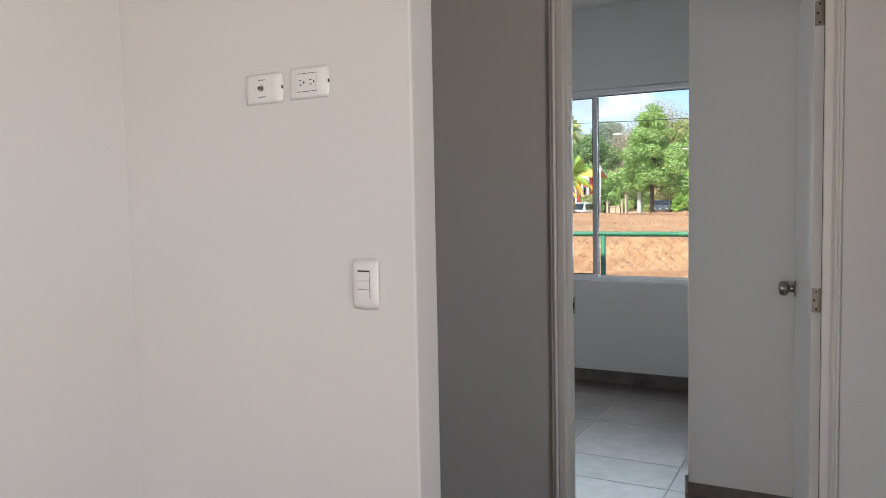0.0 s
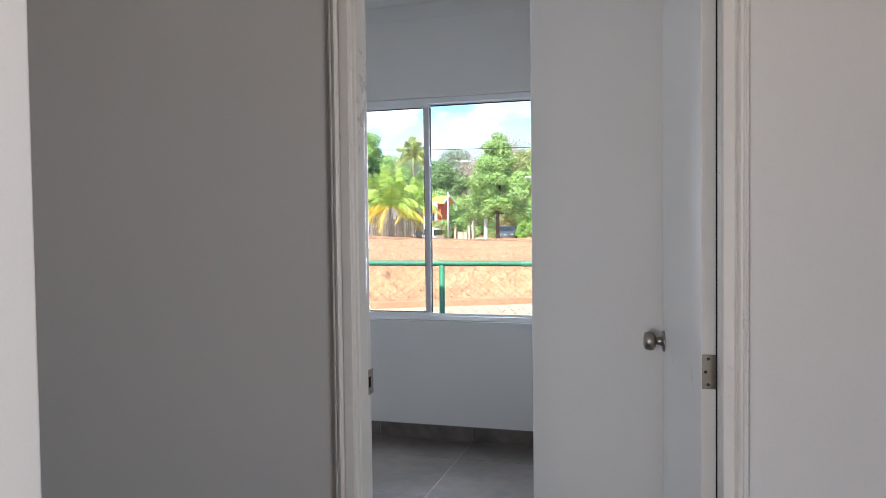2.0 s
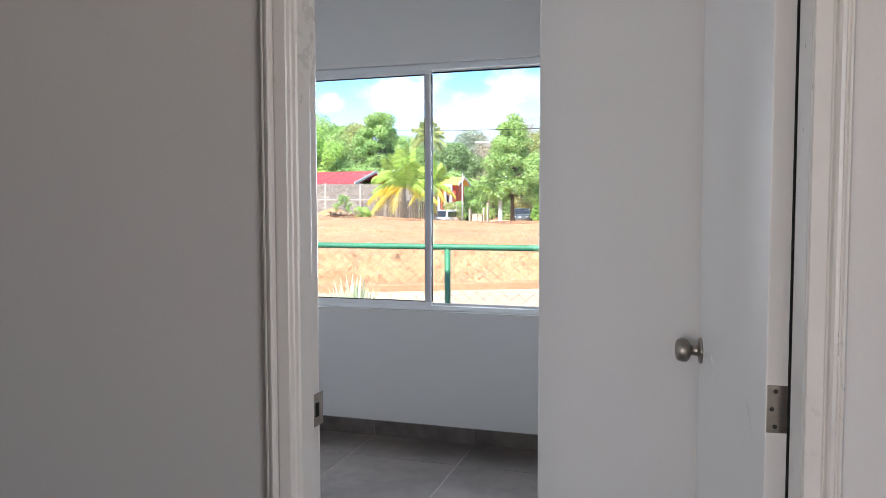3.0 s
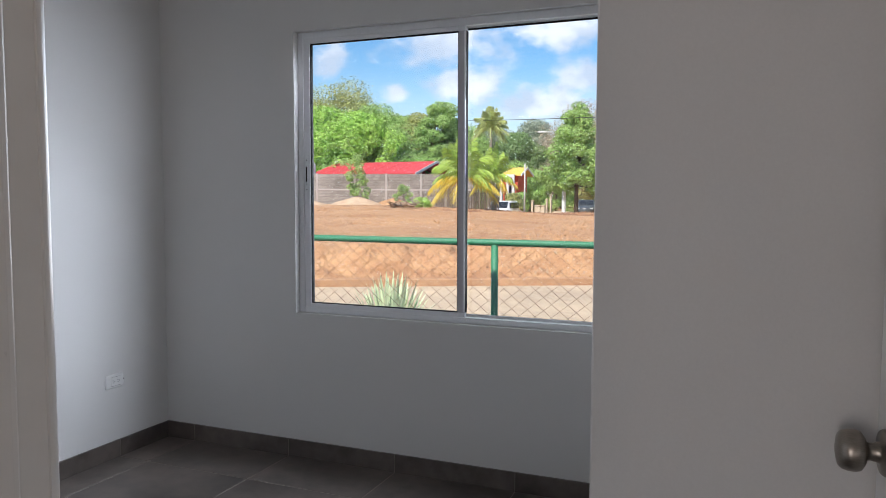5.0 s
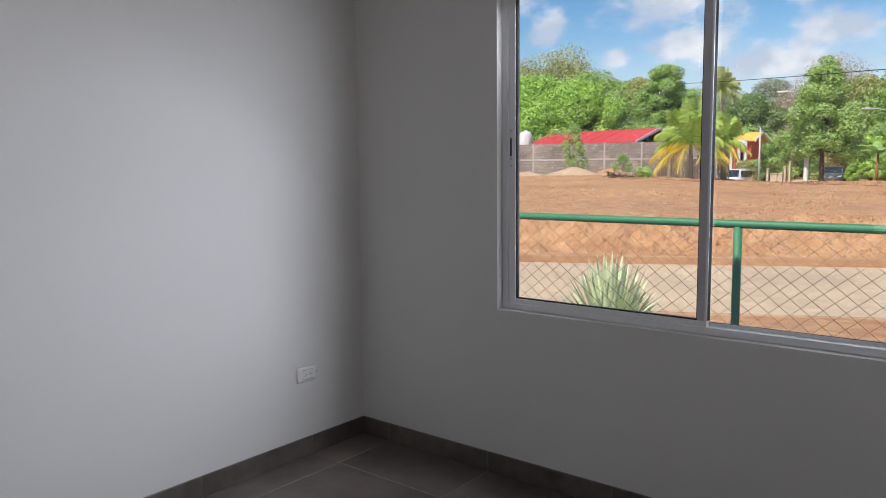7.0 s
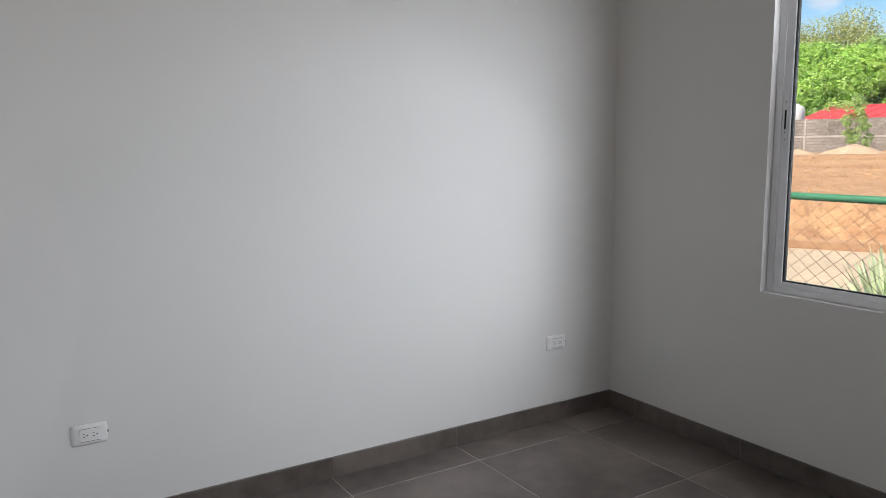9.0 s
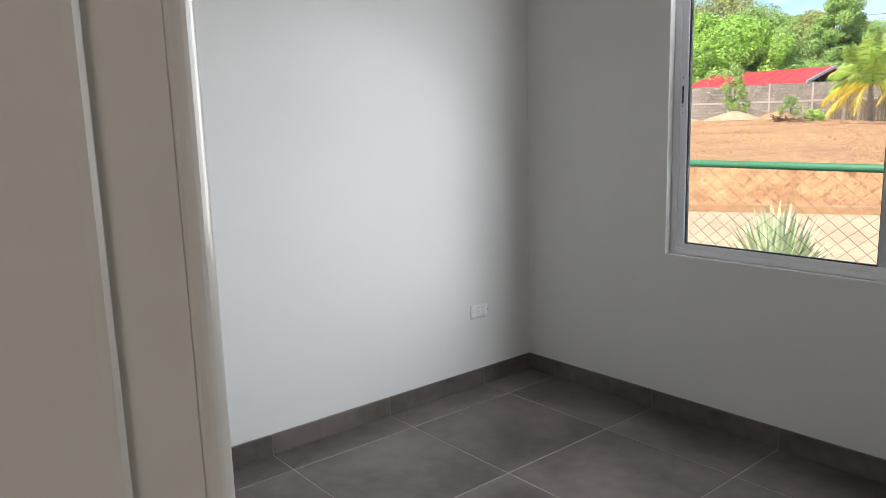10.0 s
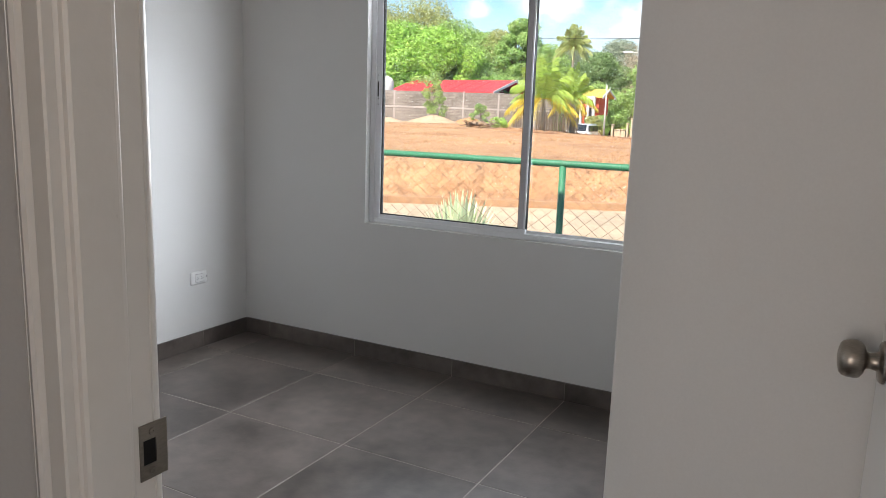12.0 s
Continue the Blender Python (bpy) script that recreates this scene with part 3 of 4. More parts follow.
def receptacle(parent, cx, y, cz):
    """The two slots and the earth hole of one outlet, turned on its side."""
    for x0, z0, x1, z1 in ((-0.0065, 0.0042, -0.0005, 0.0066), (-0.0065, -0.0066, 0.0005, -0.0042), (0.0050, -0.0025, 0.0088, 0.0025)):
        part("slot", boxes(((cx + x0, y - 0.0006, cz + z0), (cx + x1, y + 0.0004, cz + z1)), bevel=0.0003), SLOT, parent)


def outlet(name, at, rz, w, h, label, kind_of):
    o = empty(name, at, rz)
    part("plate", domed_plate(w, h, 0.011, "x"), PLASTIC, o, smooth=True)
    if kind_of == "duplex":
        part("insert", boxes(((-0.030, -0.0125, -0.0215), (0.030, -0.004, 0.0215)), bevel=0.001), PLASTIC, o)
        for z in (-0.0222, 0.0222):
            part("seam", boxes(((-0.030, -0.0112, z - 0.0006), (0.030, -0.008, z + 0.0006))), SLOT, o)
        receptacle(o, -0.015, -0.0125, 0)
        receptacle(o, 0.016, -0.0125, 0)
    else:
        part("insert", boxes(((-0.0115, -0.0125, -0.0205), (0.0115, -0.004, 0.0205)), bevel=0.001), PLASTIC, o)
        for z in (-0.0215, 0.0215):
            part("seam", boxes(((-0.0115, -0.0118, z - 0.0007), (0.0115, -0.008, z + 0.0007))), SLOT, o)
        bm = bmesh.new()
        lathe(bm, [(0.0075, 0), (0.0075, 0.002), (0.0048, 0.0022), (0.0048, 0.009), (0.0036, 0.0092), (0.0034, 0.006), (0.0001, 0.006)], pose(0, -0.0125, 0, 90, 0, 0), 16)
        part("coaxial_jack", bm, BRASSY, o, "dark brass threaded coaxial jack")
    part("side_notch", boxes(((w / 2 + 0.0015, -0.0052, -0.004), (w / 2 + 0.0045, -0.002, 0.004))), SLOT, o)
    tagged(o, label, "socket")
    return o


outlet("coaxial_socket", (1.949, -3.777, 1.638), 0, 0.116, 0.076, "white plastic coaxial television socket on the wall", "coax")
outlet("power_socket", (2.094, -3.777, 1.641), 0, 0.116, 0.076, "white plastic double power socket at television height", "duplex")
outlet("power_socket", (0.0, -0.369, 0.392), 90, 0.110, 0.070, "white plastic double power socket low on the wall", "duplex")
outlet("power_socket", (0.0, -2.431, 0.379), 90, 0.110, 0.070, "white plastic double power socket low beside the doorway", "duplex")


def switch():
    s = empty("light_switch", (2.249, -3.777, 1.143))
    part("plate", domed_plate(0.074, 0.118, 0.011, "z"), PLASTIC, s, smooth=True)
    part("recess", boxes(((-0.0185, -0.0114, -0.0345), (0.0155, -0.006, 0.0345))), SLOT, s)
    for k, z in enumerate((0.0235, 0.0, -0.0235)):
        tilt = pose(0, 0, z, 4 if k == 0 else 1.5)
        bm = bmesh.new()
        box(bm, (-0.0205, -0.0128, -0.0113), (0.0148, -0.006, 0.0082 if k == 0 else 0.0113), 0.0008, m=tilt)
        part("rocker", bm, PLASTIC, s)
    tagged(s, "white plastic triple rocker light switch on the wall", "light switch")


switch()


# ---- outside ----
RD = radians(27)
RU, RN = Vector((math.cos(RD), math.sin(RD), 0)), Vector((-math.sin(RD), math.cos(RD), 0))
EYE = Vector((2.68, -2.75, 1.336))


def step(a, b, x):
    t = min(max((x - a) / (b - a), 0), 1)
    return t * t * (3 - 2 * t)


def land(u, n):
    """Height of the land: yard, road bed, cut bank and rising field."""
    z = -0.30 - 0.17 * step(3.6, 5.8, n)
    bank = step(10.75, 11.75, n)
    if bank > 0:
        rise = 0.02 + 0.52 * step(12, 46, n) * (1 - step(1, 13, u))
        z = -0.32 * (1 - bank) + (0.27 + rise) * bank
        z += noise.noise((u * 0.23, n * 0.23, 0)) * 0.10 * bank + noise.noise((u * 1.3, n * 1.3, 3)) * 0.05 * bank
        if n < 12.6:
            z += (noise.noise((u * 1.9, n * 1.9, 7)) * 0.17 + noise.noise((u * 4.5, n * 4.5, 9)) * 0.12) * math.sin(math.pi * min(max((n - 10.75) / 1.85, 0), 1))
        z -= 0.5 * step(46, 52, n) * step(3, 8, u)
    elif n > 10.5:
        z = -0.32
    elif n < 5.9:
        z += noise.noise((u * 1.1, n * 1.1, 5)) * 0.02
    return z


def ground_mesh():
    ns = [-60, -20, 0, 2, 3, 4, 4.6, 5.2, 5.6, 5.9, 6.5, 10.2, 10.5, 10.64]
    ns += [10.75 + 0.09 * i for i in range(22)] + [12.8 + 0.35 * i for i in range(20)] + [20 + 1.0 * i for i in range(45)] + [66, 72, 80, 100, 150, 300, 900]
    us = [-600, -250, -120, -80, -60] + [-50 + 1.0 * i for i in range(38)] + [-12 + 0.14 * i for i in range(165)] + [11.2 + 0.8 * i for i in range(35)] + [45, 60, 90, 150, 300, 700]
    vs, fs = [], []
    for n in ns:
        for u in us:
            p = RU * u + RN * n
            vs.append((p.x, p.y, land(u, n)))
    w = len(us)
    for j in range(len(ns) - 1):
        for i in range(w - 1):
            k = j * w + i
            fs.append((k, k + 1, k + 1 + w, k + w))
    me = mesh_from("ground", vs, fs)
    for p in me.polygons:
        p.use_smooth = True
    return me


structure(link("ground", ground_mesh(), EARTH), "bare reddish earth with a cut bank and a scraped field", "ground")
bm = bmesh.new()
m27 = pose(0, 0, 0, 0, 0, 27)
box(bm, (-80, 5.9, -0.60), (80, 10.52, -0.448), m=m27)
structure(part("road", bm, ROADM), "dusty pale paved street", "road")
bm = bmesh.new()
box(bm, (-80, 10.5, -0.60), (80, 10.68, -0.30), bevel=0.02, m=m27)
structure(part("kerb", bm, KERBM), "low concrete kerb dusted with red earth", "kerb")


def side_lane():
    """Pale street that runs off between the field's far edge and the houses."""
    vs, fs = [], []
    for j in range(13):
        d = 53 + 2.2 * j
        for i in range(5):
            a = radians(14.3 - 0.75 * i - 0.05 * j)
            p = Vector((EYE.x - math.sin(a) * d, EYE.y + math.cos(a) * d, 0))
            vs.append((p.x, p.y, land(p.dot(RU), p.dot(RN)) + 0.05))
    for j in range(12):
        for i in range(4):
            fs.append((j * 5 + i, j * 5 + i + 1, j * 5 + i + 6, j * 5 + i + 5))
    structure(link("road_2", mesh_from("road_2", vs, fs), ROADM), "pale dusty side street beyond the field", "road")


side_lane()


def fence():
    f = empty("fence", (0, 2.10, -0.3))
    bm = bmesh.new()
    tube(bm, [(-6, 0, 1.285), (7, 0, 1.285)], 0.026, 12)
    part("top_rail", bm, GREENP, f, smooth=True)
    bm = bmesh.new()
    tube(bm, [(1.93, 0, 1.285), (2.10, 0, 1.285)], 0.0268, 12)
    part("patch", bm, WEATHER, f, "faded paler patch on the rail")
    for x in (-3.8, -1.3, 1.19, 3.69, 6.2):
        bm = bmesh.new()
        tube(bm, [(x, 0, -0.1), (x, 0, 1.27)], 0.026, 12)
        part("post", bm, GREENP, f, smooth=True)
    bm = bmesh.new()
    w, h, x0, x1, top = 0.121, 0.098, -6.0, 7.0, 1.26
    k = h / w
    c = x0 - 2.2
    while c < x1:
        a, b = max(c, x0), min(c + 1.22 / k, x1)
        if b > a:
            tube(bm, [(a, 0.002, 0.04 + (a - c) * k), (b, 0.002, 0.04 + (b - c) * k)], 0.0017, 4)
            tube(bm, [(a, -0.002, top - (a - c) * k), (b, -0.002, top - (b - c) * k)], 0.0017, 4)
        c += w
    part("wire_mesh", bm, WIRE, f, "rusty diamond wire mesh")
    tagged(f, "green tubular fence with rusty diamond wire mesh", "fence")


fence()


def at(az, d, z=0.0):
    """A place seen from the bedroom doorway: degrees to the left of the window's normal, and metres away."""
    a = radians(az)
    return Vector((EYE.x - math.sin(a) * d, EYE.y + math.cos(a) * d, z))


def grounded(p):
    v = Vector((p.x, p.y, 0))
    return Vector((p.x, p.y, land(v.dot(RU), v.dot(RN))))


# ---- agave by the fence ----
def agave():
    a = empty("agave", (-0.28, 3.32, -0.33))
    rnd = random.Random(4)
    for k in range(190):
        turn = k * 2.39996
        rise = 1.50 - 1.16 * (k / 189) ** 0.9
        length = 0.82 + rnd.uniform(-0.10, 0.08) - 0.34 * (k / 189)
        width = (0.031 - 0.013 * k / 189) * rnd.uniform(0.85, 1.15)
        sag = rnd.uniform(0.05, 0.22) * (0.25 + k / 189)
        d, s = Vector((math.cos(turn), math.sin(turn), 0)), Vector((-math.sin(turn), math.cos(turn), 0))
        vs, n = [], 9
        for i in range(n):
            t = i / (n - 1)
            c = d * (math.cos(rise) * t * length + 0.04) + Vector((0, 0, 0.10 + math.sin(rise) * t * length - sag * t * t * length))
            w = width * (0.75 + 0.9 * t) * (1 - t ** 2.2) + 0.001
            up = Vector((-d.x * math.sin(rise), -d.y * math.sin(rise), math.cos(rise)))
            for q, lift in ((-1, 0.35), (-0.62, 0.12), (0, 0), (0.62, 0.12), (1, 0.35)):
                vs.append(tuple(c + s * q * w + up * lift * w))
            for q in (1, 0, -1):
                vs.append(tuple(c + s * q * w * 0.9 + up * (lift * w * abs(q) - 0.006 * (1 - t))))
        fs, mi = [], []
        for i in range(n - 1):
            for j in range(8):
                e = i * 8
                fs.append((e + j, e + (j + 1) % 8, e + 8 + (j + 1) % 8, e + 8 + j))
                mi.append(1 if j in (0, 3, 4, 7) else 0)
        me = mesh_from("leaf", vs, fs)
        me.materials.append(AGAVE_G)
        me.materials.append(AGAVE_E)
        for f, m_ in zip(me.polygons, mi):
            f.material_index, f.use_smooth = m_, True
        ob = new("leaf", me)
        ob.parent = a
    tagged(a, "spiky variegated agave with pale leaf margins", "agave plant")


agave()


# ---- trees ----
def leaf_cloud(name, clumps, count, size, rnd, flat=0.0):
    """Many small leaves: clumps are (centre, radius vector); leaves sit thickest near each clump's skin."""
    vs, fs = [], []
    total = sum(r[0] * r[1] + r[2] * r[0] for _, r in clumps)
    for c, r in clumps:
        for _ in range(max(6, int(count * (r[0] * r[1] + r[2] * r[0]) / total))):
            d = Vector((rnd.gauss(0, 1), rnd.gauss(0, 1), rnd.gauss(0, 1))).normalized()
            k = rnd.uniform(0.45, 1.0) ** 0.5 * rnd.uniform(0.85, 1.18)
            p = Vector((c[0] + d.x * r[0] * k, c[1] + d.y * r[1] * k, c[2] + d.z * r[2] * k))
            a = Vector((rnd.gauss(0, 1), rnd.gauss(0, 1), rnd.gauss(0, 0.6))).normalized()
            n_ = (d + Vector((rnd.gauss(0, 0.5), rnd.gauss(0, 0.5), rnd.gauss(0.4, 0.5)))).normalized()
            b = n_.cross(a)
            if b.length < 0.05:
                continue
            b.normalize()
            a = b.cross(n_)
            s = size * rnd.uniform(0.6, 1.35)
            i = len(vs)
            vs += [tuple(p - a * s), tuple(p + b * s * 0.42), tuple(p + a * s - n_ * s * 0.25), tuple(p - b * s * 0.42)]
            fs.append((i, i + 1, i + 2, i + 3))
    return mesh_from(name, vs, fs)


def tree(name, foot, height, spread, leaf, label, seed, clumps=26, count=5200, size=0.22, bare=0.35, trunk=0.16, bark=None, lean=0.0, category="tree", taper=0.0):
    """Tapered trunk, limbs to each clump, and an uneven crown of small leaves from 'bare' of the height up."""
    rnd = random.Random(seed)
    t = empty(name, tuple(foot))
    bm = bmesh.new()
    top = Vector((lean, lean * 0.3, height * 0.80))
    spine = [Vector((0, 0, -0.3)), Vector((lean * 0.1 + rnd.uniform(-.1, .1), rnd.uniform(-.1, .1), height * 0.25)),
             Vector((lean * 0.5 + rnd.uniform(-.25, .25), rnd.uniform(-.2, .2), height * 0.52)), top]
    tube(bm, spine, [trunk * 1.25, trunk, trunk * 0.7, trunk * 0.2], 8)
    places = []
    for k in range(clumps):
        h = bare + (1 - bare) * ((k + rnd.random()) / clumps)
        belly = math.sin(math.pi * min(1, 0.18 + 0.80 * (h - bare) / (1 - bare))) ** 0.7
        belly = belly * (1 - taper) + taper * max(0.12, 1.05 - 1.0 * (h - bare) / (1 - bare))
        ang = k * 2.4 + rnd.uniform(-0.5, 0.5)
        rad = spread * belly * rnd.uniform(0.35, 0.95)
        c = Vector((lean * h + math.cos(ang) * rad, math.sin(ang) * rad, height * h * rnd.uniform(0.93, 1.02)))
        r = spread * rnd.uniform(0.19, 0.36) * (1 - 0.35 * taper * h)
        places.append((c, (r, r, r * rnd.uniform(0.6, 0.85))))
        base = spine[1].lerp(spine[3], min(0.95, max(0.05, (h - 0.30) * 1.0)))
        mid = base.lerp(c, 0.5) + Vector((rnd.uniform(-.2, .2), rnd.uniform(-.2, .2), -0.06 * height * rnd.random()))
        tube(bm, [base, mid, c], [trunk * 0.34, trunk * 0.2, trunk * 0.06], 5, cap=False)
    part("trunk", bm, bark or BARK, t, smooth=True)
    link("crown", leaf_cloud("crown", places, count, size, rnd), LEAF[leaf], t)
    tagged(t, label, category)
    return t


def palm(foot, height, fronds, length, label, seed, leaf="palm", old="yellow", trunk=0.14, name="palm_tree"):
    rnd = random.Random(seed)
    t = empty(name, tuple(foot))
    bm = bmesh.new()
    tube(bm, [(0, 0, -0.2), (0.06, 0.03, height * 0.5), (0, 0, height)], [trunk * 1.5, trunk, trunk * 0.85], 10)
    part("trunk", bm, PALEBARK, t, smooth=True)
    for k in range(fronds):
        ang = k * 2.39996 + rnd.uniform(-0.2, 0.2)
        f = k / max(1, fronds - 1)
        rise = 1.50 - 1.42 * f
        ln = length * rnd.uniform(0.88, 1.06) * (1.0 - 0.30 * f)
        d, s = Vector((math.cos(ang), math.sin(ang), 0)), Vector((-math.sin(ang), math.cos(ang), 0))
        bend = (0.24 + 0.62 * f) + 0.30 * rnd.random()

        def axis(u):
            return d * (math.cos(rise) * u * ln * (1 - 0.12 * u)) + Vector((0, 0, height + math.sin(rise) * u * ln - bend * u * u * ln * 0.75))
        vs, fs = [], []
        n = 52
        for i in range(n):
            u = 0.10 + 0.9 * i / n
            p, q = axis(u), axis(u + 0.02)
            g = (q - p).normalized()
            w = ln * 0.19 * math.sin(math.pi * (0.12 + 0.82 * u)) ** 0.8
            for sd_ in (-1, 1):
                tip = p + s * sd_ * w * rnd.uniform(0.8, 1.1) + g * w * 1.1 - Vector((0, 0, w * rnd.uniform(0.5, 1.5)))
                j = len(vs)
                vs += [tuple(p - g * 0.018), tuple(p + g * 0.020), tuple(p.lerp(tip, 0.55) + g * 0.024 + Vector((0, 0, 0.03))), tuple(tip)]
                fs += [(j, j + 1, j + 2), (j, j + 2, j + 3)]
        pts = [axis(i / 8) for i in range(9)]
        j = len(vs)
        for i, p in enumerate(pts):
            r = 0.035 * (1 - 0.85 * i / 8)
            vs += [tuple(p + s * r), tuple(p - s * r), tuple(p - Vector((0, 0, r)))]
        for i in range(8):
            for a, b in ((0, 1), (1, 2), (2, 0)):
                fs.append((j + i * 3 + a, j + i * 3 + b, j + i * 3 + 3 + b, j + i * 3 + 3 + a))
        link("frond", mesh_from("frond", vs, fs), LEAF[old if f > 0.72 else leaf], t)
    tagged(t, label, "palm tree")
    return t


def banana(foot, height, seed, label, leaf="banana", trunk_mat=None, n=9):
    rnd = random.Random(seed)
    t = empty("banana_plant", tuple(foot))
    bm = bmesh.new()
    tube(bm, [(0, 0, -0.2), (0.05, 0, height * 0.55)], [0.09, 0.06], 8)
    part("stem", bm, trunk_mat or PALEBARK, t, smooth=True)
    for k in range(n):
        ang, rise = k * 2.4 + rnd.uniform(-.3, .3), rnd.uniform(0.6, 1.3)
        ln, w = height * rnd.uniform(0.45, 0.6), height * 0.07
        d, s = Vector((math.cos(ang), math.sin(ang), 0)), Vector((-math.sin(ang), math.cos(ang), 0))
        vs, fs = [], []
        for i in range(9):
            u = i / 8
            c = d * math.cos(rise) * u * ln + Vector((0, 0, height * 0.5 + math.sin(rise) * u * ln - 0.5 * u * u * ln))
            ww = w * math.sin(math.pi * min(1, 0.08 + 0.9 * u)) ** 0.6
            vs += [tuple(c - s * ww - Vector((0, 0, ww * .4))), tuple(c), tuple(c + s * ww - Vector((0, 0, ww * .4)))]
        for i in range(8):
            for a in (0, 1):
                fs.append((i * 3 + a, i * 3 + a + 1, i * 3 + 4 + a, i * 3 + 3 + a))
        link("leaf", mesh_from("leaf", vs, fs), LEAF[leaf], t)
    tagged(t, label, "banana plant")


# the broad green tree by the street
tree("street_tree", grounded(at(12.0, 55)), 8.0, 3.3, "mid", "leafy green street tree with a slim brown trunk", 11, clumps=50, count=21000, size=0.11, bare=0.27, trunk=0.14, taper=0.9)
# coconut palms before the block wall
palm(grounded(at(20.6, 47)), 2.0, 26, 3.9, "young coconut palm with yellowing lower fronds", 3)
palm(grounded(at(18.35, 50)), 2.3, 20, 2.8, "young coconut palm with yellowing lower fronds", 8)
palm(grounded(at(18.65, 74)), 8.4, 28, 3.3, "tall coconut palm above the roofs", 5, leaf="darkpalm", old="darkpalm")
# wooded belt behind the houses: azimuth, distance, height, spread, leaf, seed
BELT = [
    (39.5, 84, 12.5, 6.5, "bright", 21), (36.0, 80, 11.0, 6.0, "bright", 22), (33.5, 74, 9.6, 5.0, "bright", 23), (31.0, 73, 9.3, 4.8, "bright", 24), (28.6, 72, 8.6, 4.2, "bright", 25), (26.5, 74, 7.6, 4.0, "mid", 26),
    (33.2, 104, 15.0, 8.0, "olive", 27), (29.8, 102, 15.4, 8.5, "olive", 28), (27.6, 96, 12.6, 5.5, "mid", 29), (25.6, 94, 11.4, 5.0, "mid", 30), (22.5, 88, 13.0, 3.3, "mid", 31), (24.2, 92, 11.2, 4.5, "olive", 32),
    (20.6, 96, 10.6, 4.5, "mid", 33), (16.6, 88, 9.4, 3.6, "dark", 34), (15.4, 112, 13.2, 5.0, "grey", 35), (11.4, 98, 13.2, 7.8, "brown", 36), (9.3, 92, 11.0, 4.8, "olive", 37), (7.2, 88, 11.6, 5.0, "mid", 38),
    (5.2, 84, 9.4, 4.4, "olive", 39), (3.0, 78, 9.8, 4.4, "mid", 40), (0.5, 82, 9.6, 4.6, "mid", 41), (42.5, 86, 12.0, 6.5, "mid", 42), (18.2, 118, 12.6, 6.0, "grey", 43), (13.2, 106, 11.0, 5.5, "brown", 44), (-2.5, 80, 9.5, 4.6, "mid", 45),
]
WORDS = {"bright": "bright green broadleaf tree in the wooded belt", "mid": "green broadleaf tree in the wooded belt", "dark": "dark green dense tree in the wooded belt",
         "olive": "olive green spreading tree in the wooded belt", "brown": "dry brownish spreading tree in the wooded belt", "grey": "green tree far behind the street, greyed by haze put into its leaf colour"}
for az, d, h, sp, lf, sd_ in BELT:
    h *= 0.95 if az < 30 else 0.92
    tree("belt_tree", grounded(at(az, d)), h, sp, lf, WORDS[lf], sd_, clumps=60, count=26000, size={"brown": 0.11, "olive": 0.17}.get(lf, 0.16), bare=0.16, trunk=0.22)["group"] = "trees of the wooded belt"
# low growth that closes the gaps below the crowns
for az, d, h, sp, lf, sd_ in ((34, 68, 4.2, 3.4, "bright", 61), (30, 67, 3.8, 3.2, "mid", 62), (24.5, 70, 4.4, 3.2, "banana", 63), (15.6, 84, 4.6, 3.0, "mid", 65), (9.0, 70, 3.6, 1.7, "bright", 66),
                              (10.15, 67, 2.2, 0.6, "bright", 67), (6.4, 70, 5.2, 3.4, "mid", 68), (3.4, 68, 4.6, 3.2, "mid", 69), (0.6, 68, 4.6, 3.4, "olive", 70), (22.2, 72, 4.8, 3.2, "mid", 71), (13.6, 82, 4.4, 3.0, "mid", 72), (38, 68, 4.6, 3.6, "mid", 73), (19.6, 78, 4.6, 3.4, "dark", 74), (17.2, 80, 5.2, 3.0, "mid", 75), (8.0, 76, 5.0, 3.0, "mid", 76), (16.95, 67, 1.7, 1.1, "olive", 77), (16.2, 68, 1.9, 1.0, "mid", 78)):
    tree("bush", grounded(at(az, d)), h, sp, lf, "rounded green bush below the taller trees", sd_, clumps=22, count=6500, size=0.14, bare=0.12, trunk=0.10, category="bush")["group"] = "bushes below the trees"
for az, d, h, sd_ in ((26.2, 66, 4.4, 1), (25.1, 67, 4.8, 2), (24.0, 66, 4.6, 3), (23.0, 65, 4.4, 4), (27.3, 67, 4.2, 5)):
    banana(grounded(at(az, d)), h, sd_, "tall green banana plant behind the block wall")
banana(grounded(at(8.75, 52)), 3.2, 9, "banana plant with a reddish brown stem by the street", "banana", surf("red_stem", (0.40, 0.17, 0.07), 0.8, fine=10, coarse=2))
tree("sapling", grounded(at(28.9, 51)), 3.3, 0.95, "mid", "thin leafy sapling in front of the block wall", 51, clumps=34, count=2600, size=0.075, bare=0.2, trunk=0.03, category="sapling")


# ---- walls, houses ----
def wall_run(name, p0, p1, height, base, material, label, posts=0, cap=0.0):
    d = p1 - p0
    ln = math.hypot(d.x, d.y)
    w = empty(name, (p0.x, p0.y, base), math.degrees(math.atan2(d.y, d.x)))
    part("blockwork", boxes(((0, -0.075, -0.8), (ln, 0.075, height))), material, w)
    for k in range(posts):
        x = ln * (k + 0.5) / posts
        part("column", boxes(((x - 0.06, -0.10, -0.8), (x + 0.06, 0.10, height + 0.05)), bevel=0.01), CONCR, w)
    if posts == 9:
        part("tie_beam", boxes(((0, -0.088, height * 0.46), (ln, 0.088, height * 0.46 + 0.13)), bevel=0.01), CONCR, w)
    if cap:
        part("coping", boxes(((0, -0.09, height), (ln, 0.09, height + cap))), CONCR, w)
    tagged(w, label, "wall")
    return w


